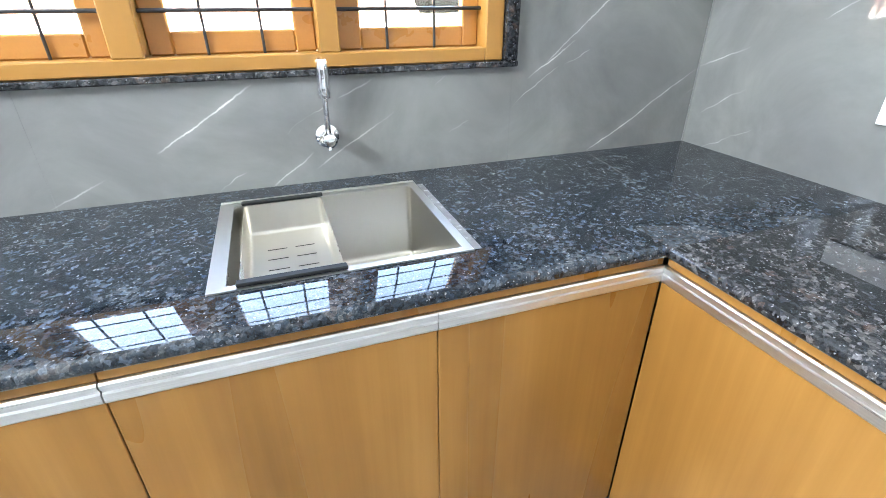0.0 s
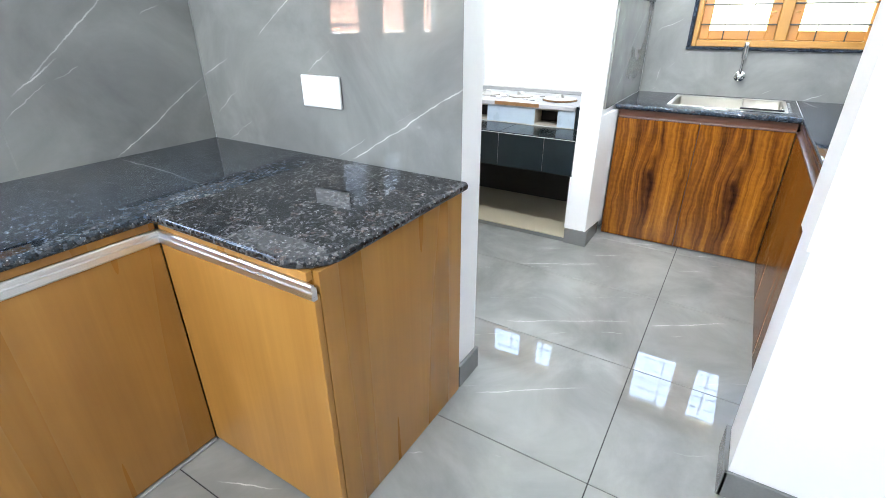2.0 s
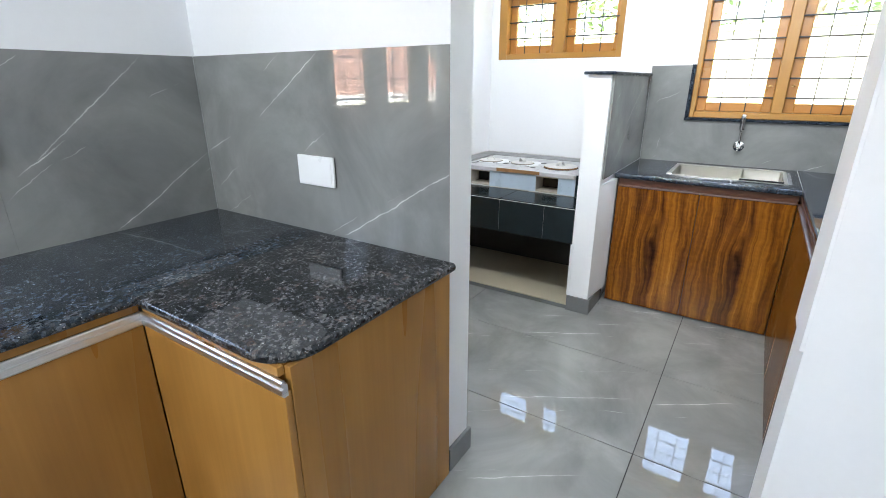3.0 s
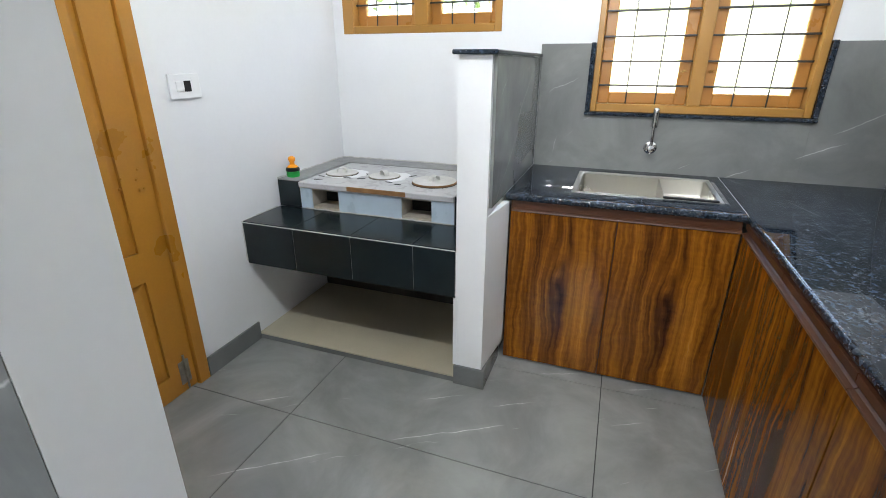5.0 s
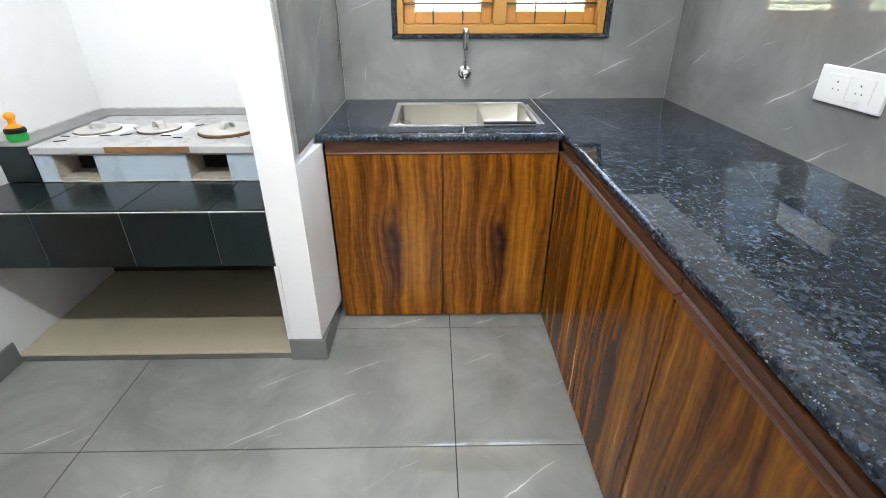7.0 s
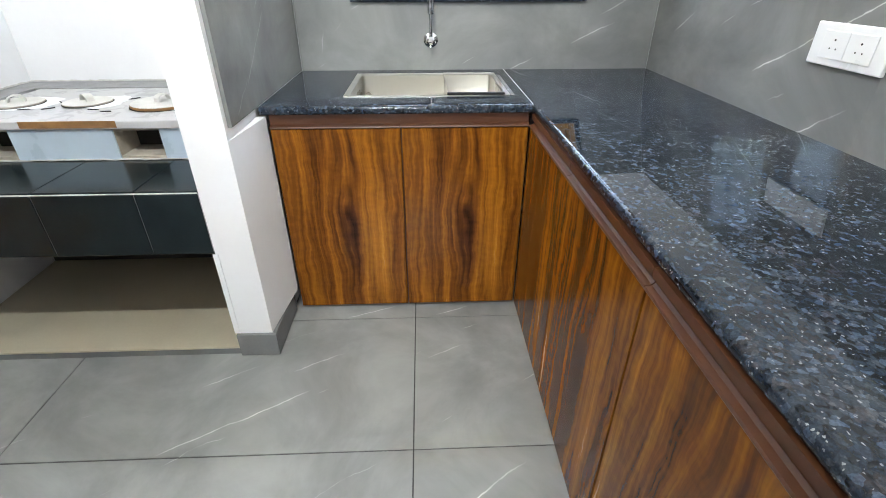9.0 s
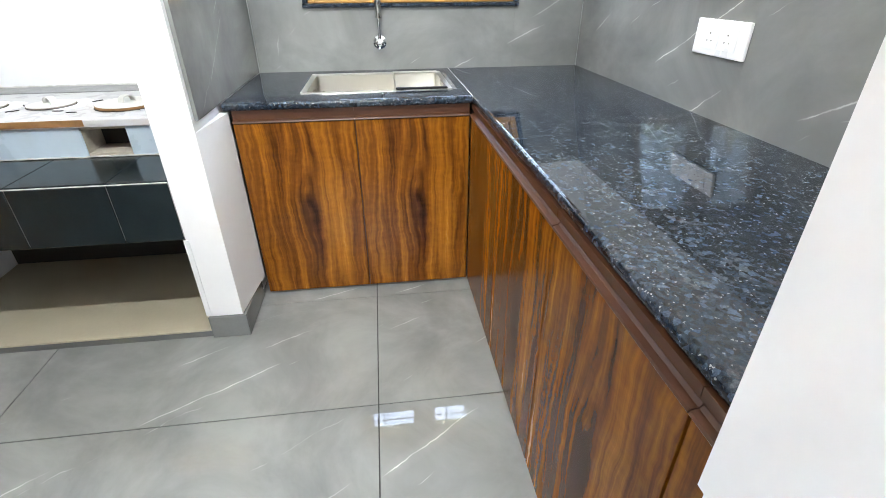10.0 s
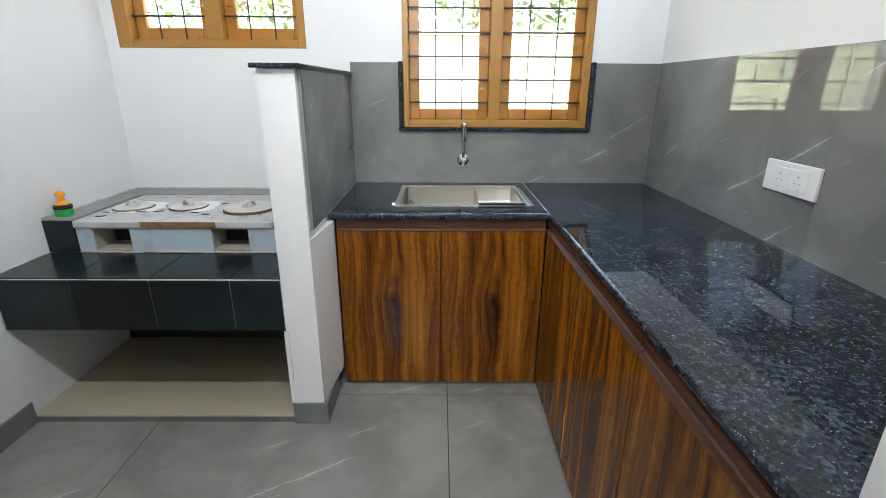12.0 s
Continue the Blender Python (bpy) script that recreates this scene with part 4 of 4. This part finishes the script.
for i, (cx, cy, r) in enumerate(((3.52, 1.085, 0.085), (3.53, 0.835, 0.082), (3.49, 0.535, 0.112))):
    part("smear", ragged(cx + 0.02, cy - 0.02, r * 1.15, r * 1.5, 0.7862, i + 3), PAINT if i < 2 else CEMENT, stove, "ragged smear of white cement")
    lid = thing("clay_plate", (cx, cy, 0.7899), "round clay cover plate with a looped strap handle" if i < 2 else "larger round clay cover plate with a brown rim", "cover plate", "cover plates on the hearth")
    part("gap", lathe([(r * 1.035, 0.0), (r * 1.035, 0.0006)], (cx, cy, 0.7892), n=36), HOLE, stove, "dark gap round the cover plate")
    thick = 0.006 if i < 2 else 0.012
    part("rim", lathe([(r * 0.97, 0), (r, 0.002), (r, thick * 0.75), (r * 0.97, thick * 0.8)], (cx, cy, 0.7899), n=36), CARDBOARD if i == 2 else SOOT, lid, "brown rim")
    part("disc", lathe([(r * 0.95, thick * 0.8), (r * 0.985, thick * 0.85), (r * 0.985, thick), (r * 0.95, thick + 0.001)], (cx, cy, 0.7899), n=36), LID_TOP, lid)
    zt = 0.7899 + thick + 0.0012
    w = 0.014
    loop = bmesh.new()
    arcp = [(0.028 * math.cos(math.pi * k / 8), 0.026 * math.sin(math.pi * k / 8) ** 0.7 if 0 < k < 8 else 0.0) for k in range(9)]
    rows_in, rows_out = [], []
    for dy, dz in arcp:
        rows_out.append([loop.verts.new((cx - w + s * 2 * w, cy + dy, zt + dz)) for s in (0, 1)])
        rows_in.append([loop.verts.new((cx - w + s * 2 * w, cy + dy * 0.86, zt + max(0.0, dz - 0.004))) for s in (0, 1)])
    for a, b in ((rows_out, 1), (rows_in, -1)):
        for p, q in zip(a, a[1:]):
            loop.faces.new((p[0], p[1], q[1], q[0]))
    for s in (0, 1):
        for k in range(8):
            loop.faces.new((rows_out[k][s], rows_out[k + 1][s], rows_in[k + 1][s], rows_in[k][s]))
    for k in (0, 8):
        loop.faces.new((rows_out[k][0], rows_out[k][1], rows_in[k][1], rows_in[k][0]))
    bmesh.ops.rotate(loop, verts=loop.verts, cent=(cx, cy, 0), matrix=Matrix.Rotation(radians((20, -35, 60)[i]), 3, "Z"))
    part("handle", loop, LID_TOP, lid, "looped strap handle")

rnd = random.Random(21)
for cx, cy in ((3.43, 1.16), (3.44, 1.01), (3.45, 0.93), (3.43, 0.76), (3.40, 0.70), (3.41, 0.60), (3.40, 0.46), (3.60, 0.70), (3.55, 0.95), (3.36, 1.13)):
    chip = ragged(cx, cy, 0.008, 0.024, 0.7866, rnd.randrange(1000), 0.14)
    bmesh.ops.rotate(chip, verts=chip.verts, cent=(cx, cy, 0), matrix=Matrix.Rotation(rnd.uniform(-0.9, 0.9), 3, "Z"))
    part("crack", chip, HOLE, stove, "dark crack in the cement")

brush = thing("scrub_brush", (3.36, 1.285, 0.791), "small dish brush with orange knob and green bristles", "brush")
part("bristles", lathe([(0.032, 0.0003), (0.034, 0.012), (0.033, 0.030)], (3.36, 1.285, 0.791), n=24), GREEN, brush, "green bristles", smooth=True)
part("collar", lathe([(0.035, 0.031), (0.036, 0.036), (0.034, 0.046), (0.028, 0.050)], (3.36, 1.285, 0.791), n=24), BLACK_PLASTIC, brush, "black collar", smooth=True)
part("knob", lathe([(0.028, 0.0505), (0.024, 0.056), (0.013, 0.063), (0.012, 0.076), (0.017, 0.085), (0.019, 0.093), (0.016, 0.101), (0.008, 0.106), (0.001, 0.1065)], (3.36, 1.285, 0.791), n=24), ORANGE, brush, "orange knob", smooth=True)


# ---- switches and sockets ----
def plate(name, place, a0, a1, z0, z1, label, category, modules=()):
    def cube(u0, u1, d0, d1, q0, q1, bevel=0.0):
        p, q = place(u0, d0), place(u1, d1)
        return box(min(p[0], q[0]), max(p[0], q[0]), min(p[1], q[1]), max(p[1], q[1]), q0, q1, bevel, None, 2)

    b = place((a0 + a1) / 2, 0.0)
    t = thing(name, (*b, z0), label, category)
    part("plate", cube(a0, a1, 0.0005, 0.011, z0, z1, 0.003), WHITE_PLASTIC, t)
    for m0, m1, n0, n1, mat, nm in modules:
        part(nm, cube(a0 + (a1 - a0) * m0, a0 + (a1 - a0) * m1, 0.0112, 0.0135 if mat is WHITE_PLASTIC else 0.0118, z0 + (z1 - z0) * n0, z0 + (z1 - z0) * n1, 0.0008 if mat is WHITE_PLASTIC else 0.0), mat, t)
    return t


plate("blank_plate", lambda a, d: (PART - d, a), 0.636, 0.812, 1.000, 1.105, "blank white electrical plate on the grey tile", "switch plate", [(0.05, 0.95, 0.08, 0.92, WHITE_PLASTIC, "cover")])
sock = plate("socket_plate", lambda a, d: (a, SIDE + d), 2.733, 2.970, 1.006, 1.105, "white double socket plate on the grey tile", "socket", [(0.16, 0.50, 0.18, 0.82, WHITE_PLASTIC, "socket"), (0.505, 0.84, 0.18, 0.82, WHITE_PLASTIC, "socket")])
for cx in (2.811, 2.892):
    for dx, dz, r in ((0, 0.012, 0.0026), (-0.010, -0.008, 0.0021), (0.010, -0.008, 0.0021)):
        part("pin_hole", lathe([(r, 0), (r, 0.0006)], (cx + dx, SIDE + 0.0136, 1.055 + dz), (0, 1, 0), 10), HOLE, sock)
plate("switch_plate", lambda a, d: (a, LEFT - d), 2.738, 2.886, 1.218, 1.311, "white switch plate with one empty module", "switch plate", [(0.20, 0.44, 0.3, 0.70, WHITE_PLASTIC, "cover"), (0.46, 0.68, 0.28, 0.72, HOLE, "empty_module")])


# ---- tube lights, added out of view ----
def added_tube_light(at, along, out, length, strength):
    """A batten with a glowing tube, fixed high on a wall; unseen, added to light a room."""
    a, o, p = Vector(along), Vector(out), Vector(at)
    t = thing("added_tube_light", at, "unseen white batten tube light added high on the wall", "lamp", "tube lights")
    n = Nodes("glowing tube")
    n.bsdf.inputs["Emission Color"].default_value = (0.94, 0.98, 1.0, 1)
    n.bsdf.inputs["Emission Strength"].default_value = 1.0
    q0, q1 = p - a * (length / 2 + 0.02), p + a * (length / 2 + 0.02) + o * 0.03
    part("batten", box(min(q0.x, q1.x), max(q0.x, q1.x), min(q0.y, q1.y), max(q0.y, q1.y), p.z - 0.02, p.z + 0.02, 0.004), WHITE_PLASTIC, t)
    c = p + o * 0.047 - Vector((0, 0, 0.004))
    part("tube", tube([c - a * length / 2, c + a * length / 2], 0.014, 12), n.mat, t, "glowing white tube", smooth=True)
    n.mat.cycles.emission_sampling = "NONE"
    glow = bpy.data.lights.new("tube_glow", "AREA")
    glow.shape, glow.size, glow.size_y, glow.energy, glow.color = "RECTANGLE", length, 0.026, strength, (0.94, 0.98, 1.0)
    lamp = new("tube_glow", glow)
    c += o * 0.016
    lamp.matrix_world = look(tuple(c), tuple(c + o))


added_tube_light((1.635, -0.1, 2.62), (0, 1, 0), (1, 0, 0), 1.2, K2_TUBE)
# Added in place of the light that comes from the dining side.
added_tube_light((KX0 + 0.001, 0.0, 2.45), (0, 1, 0), (1, 0, 0), 1.2, K1_TUBE)


# ---- outside: ground, house and trees ----
ground = tagged(part("ground", box(-120, 120, -120, 120, -0.9, -0.5), EARTH), "earth and grass around the house", "ground", kind="structure")
# Made-up wall: a pale backdrop that keeps the lower panes bright.
boundary = thing("backdrop_wall", (8.0, -1.0, -0.5), "pale green wall with a coping, added as a window backdrop", "wall")
part("wall", box(8.0, 8.2, -11.0, 5.2, -0.5, 1.95), PANE_BACKDROP, boundary)
part("coping", box(7.96, 8.24, -11.0, 5.2, 1.951, 2.02, 0.01), PANE_BACKDROP, boundary)
house = thing("neighbour_house", (-4.0, 8.0, -0.5), "cream neighbouring house with a red clay tile roof", "house")
part("wall", panel_mesh("y", 6.6, 6.8, -9.0, 1.4, -0.5, 1.35, [(-7.0, -5.8, 0.0, 0.9), (-3.6, -2.4, 0.0, 0.9), (-0.4, 0.6, 0.0, 0.9)]), OUTER_WALL, house)
part("wall", box(-9, 1.4, 10.2, 10.4, -0.5, 1.35), OUTER_WALL, house)
part("wall", box(-9, -8.8, 6.8, 10.2, -0.5, 1.35), OUTER_WALL, house)
part("wall", box(1.2, 1.4, 6.8, 10.2, -0.5, 1.35), OUTER_WALL, house)
for a in (-7.0, -3.6, -0.4):
    wn = part("window", box(a, a + (1.2 if a < -1 else 1.0), 6.68, 6.74, 0.0, 0.9), SHUTTER_WOOD, house)
    part("pane", box(a + 0.08, a + (1.12 if a < -1 else 0.92), 6.66, 6.678, 0.08, 0.82), BLACK_TILE, wn)
part("fascia", box(-9.6, 2.0, 5.965, 5.99, 0.92, 1.10), PAINT, house, "white fascia board")
PITCH = 0.62
deck = extrude([(6.0, 1.02), (8.5, 1.02 + 2.5 * PITCH), (11.0, 1.02), (11.0, 0.94), (8.5, 0.94 + 2.5 * PITCH), (6.0, 0.94)], lambda a, p, q: (a, p, q), -9.6, 2.0)
roof = part("roof", deck, CLAY, house, "red clay tile roof")
b = bmesh.new()
prof = [(0.28 * (math.cos(math.pi * k / 8)), 0.05 * math.sin(math.pi * k / 8)) for k in range(9)]
low = [b.verts.new((p, 0, 0.035 + q)) for p, q in prof]
high = [b.verts.new((p, 0.30, 0.010 + q + 0.30 * PITCH)) for p, q in prof]
for k in range(8):
    b.faces.new((low[k], low[k + 1], high[k + 1], high[k]))
b.faces.new(low)
roof_tile_mesh = mesh_of("roof_tile", b, CLAY)
for r in range(10):
    for c in range(20):
        t = new("roof_tile", roof_tile_mesh)
        t.parent = roof
        t.location = Vector((-9.3 + c * 0.57, 5.98 + r * 0.25, 1.02 + r * 0.25 * PITCH)) - ORIGIN[roof]


def tree(at, height, spread, seed, leaves=1500):
    rnd = random.Random(seed)
    base = Vector(at)
    t = thing("tree", at, "leafy green tree beside the house", "tree", "trees outside")
    wood = tube([base, base + Vector((0.05, 0.02, height * 0.25)), base + Vector((-0.04, 0.08, height * 0.5)), base + Vector((0.06, 0.0, height * 0.8))], 0.12, 10)
    for v in wood.verts:
        k = 1.15 - 0.85 * (v.co.z - base.z) / height
        v.co.x, v.co.y = base.x + (v.co.x - base.x) * k, base.y + (v.co.y - base.y) * k
    tips = []
    for i in range(11):
        a, h = rnd.uniform(0, 6.28), height * rnd.uniform(0.3, 0.75)
        s = base + Vector((0, 0, h))
        e = s + Vector((math.cos(a), math.sin(a), rnd.uniform(0.2, 0.8))) * spread * rnd.uniform(0.5, 1.0)
        join(wood, tube([s, s.lerp(e, 0.5) + Vector((0, 0, 0.1)), e], 0.03, 6))
        tips += [e, s.lerp(e, 0.6)]
    tips.append(base + Vector((0, 0, height * 0.95)))
    part("trunk", wood, BARK, t, smooth=True)
    verts, faces = [], []
    for i in range(leaves):
        c = rnd.choice(tips) + Vector((rnd.gauss(0, 1), rnd.gauss(0, 1), rnd.gauss(0, 0.8))) * spread * 0.22
        d = Vector((rnd.gauss(0, 1), rnd.gauss(0, 1), rnd.gauss(-0.3, 0.6))).normalized()
        s = d.cross(Vector((rnd.gauss(0, 1), rnd.gauss(0, 1), rnd.gauss(0, 1)))).normalized()
        l = rnd.uniform(0.09, 0.20)
        k = len(verts)
        verts += [c, c + d * l * 0.5 + s * l * 0.28, c + d * l, c + d * l * 0.5 - s * l * 0.28]
        faces.append((k, k + 1, k + 2, k + 3))
    me = bpy.data.meshes.new("crown")
    me.from_pydata([tuple(v - base) for v in verts], [], faces)
    me.materials.append(LEAF)
    crown = new("crown", me)
    crown.parent = t
    return t


for i, (x, y, h, s) in enumerate(((9.8, -3.0, 5.0, 1.8), (9.6, 1.6, 4.6, 1.7), (12.5, 4.2, 5.6, 2.0), (13.5, -1.2, 6.0, 2.3), (9.5, -6.5, 5.0, 2.0), (4.6, 8.5, 4.8, 1.6), (-6.0, 13.0, 5.5, 2.2), (-1.5, 13.5, 5.0, 2.0), (12.0, 6.0, 6.5, 2.4))):
    tree((x, y, -0.5), h, s, 40 + i)


# ---- wall tiles ----
def tiles(wall, axis, c0, c1, cuts, z0, z1, mat, holes=()):
    for a, b in zip(cuts, cuts[1:]):
        part("wall_tile", panel_mesh(axis, c0, c1, a + 0.0002, b - 0.0002, z0, z1, holes), mat, wall)


tiles(wall_1, "y", SINK_WALL, SINK_WALL + 0.0115, [KX0 + 0.001, -1.60, -0.40, 0.80, PART - 0.0033], TILE_Z0, TILE_Z1, MARBLE_1, [(WIN1[0] - 0.03, WIN1[1] + 0.03, WIN1[2] - 0.015, 3)])
b = panel_mesh("x", PART, PART + 0.0115, 0.1785, SINK_WALL - 0.0005, TILE_Z0, TILE_Z1)
for v in b.verts:          # this tile stands slightly off square
    if v.co.x < PART + 0.005:
        v.co.x = PART - 0.003 + (SINK_WALL - v.co.y) / 1.2 * 0.0135
part("wall_tile", b, MARBLE_2, wall_2)
tiles(wall_3, "x", FAR, FAR + 0.0115, [SIDE + 0.0005, -1.12, 0.1185], TILE_Z0, TILE_Z1, MARBLE_3, [(WIN2[0] - 0.015, WIN2[1] + 0.015, WIN2[2] - 0.015, 3)])
tiles(wall_4, "y", SIDE - 0.0115, SIDE, [1.696, 2.74, FAR], TILE_Z0, TILE_Z1, MARBLE_4)
tiles(wing, "y", 0.1195, 0.1315, [3.022, FAR - 0.0005], TILE_Z0 + 0.03, 1.3802, MARBLE_5)

# ---- floor tiles ----
TX, TY = 0.617, 1.202
for i in range(-5, 6):
    for j in range(-2, 2):
        x0, x1 = max(0.718 + i * TX, KX0), min(0.718 + (i + 1) * TX, FAR + 0.012)
        y0, y1 = max(-0.376 + j * TY, KY0), min(-0.376 + (j + 1) * TY, 1.391)
        if x1 - x0 > 0.02 and y1 - y0 > 0.02:
            part("floor_tile", box(x0 + 0.0019, x1 - 0.0019, y0 + 0.0019, y1 - 0.0019, -0.010, 0.0, 0.0006), FLOOR_TILE, floor)
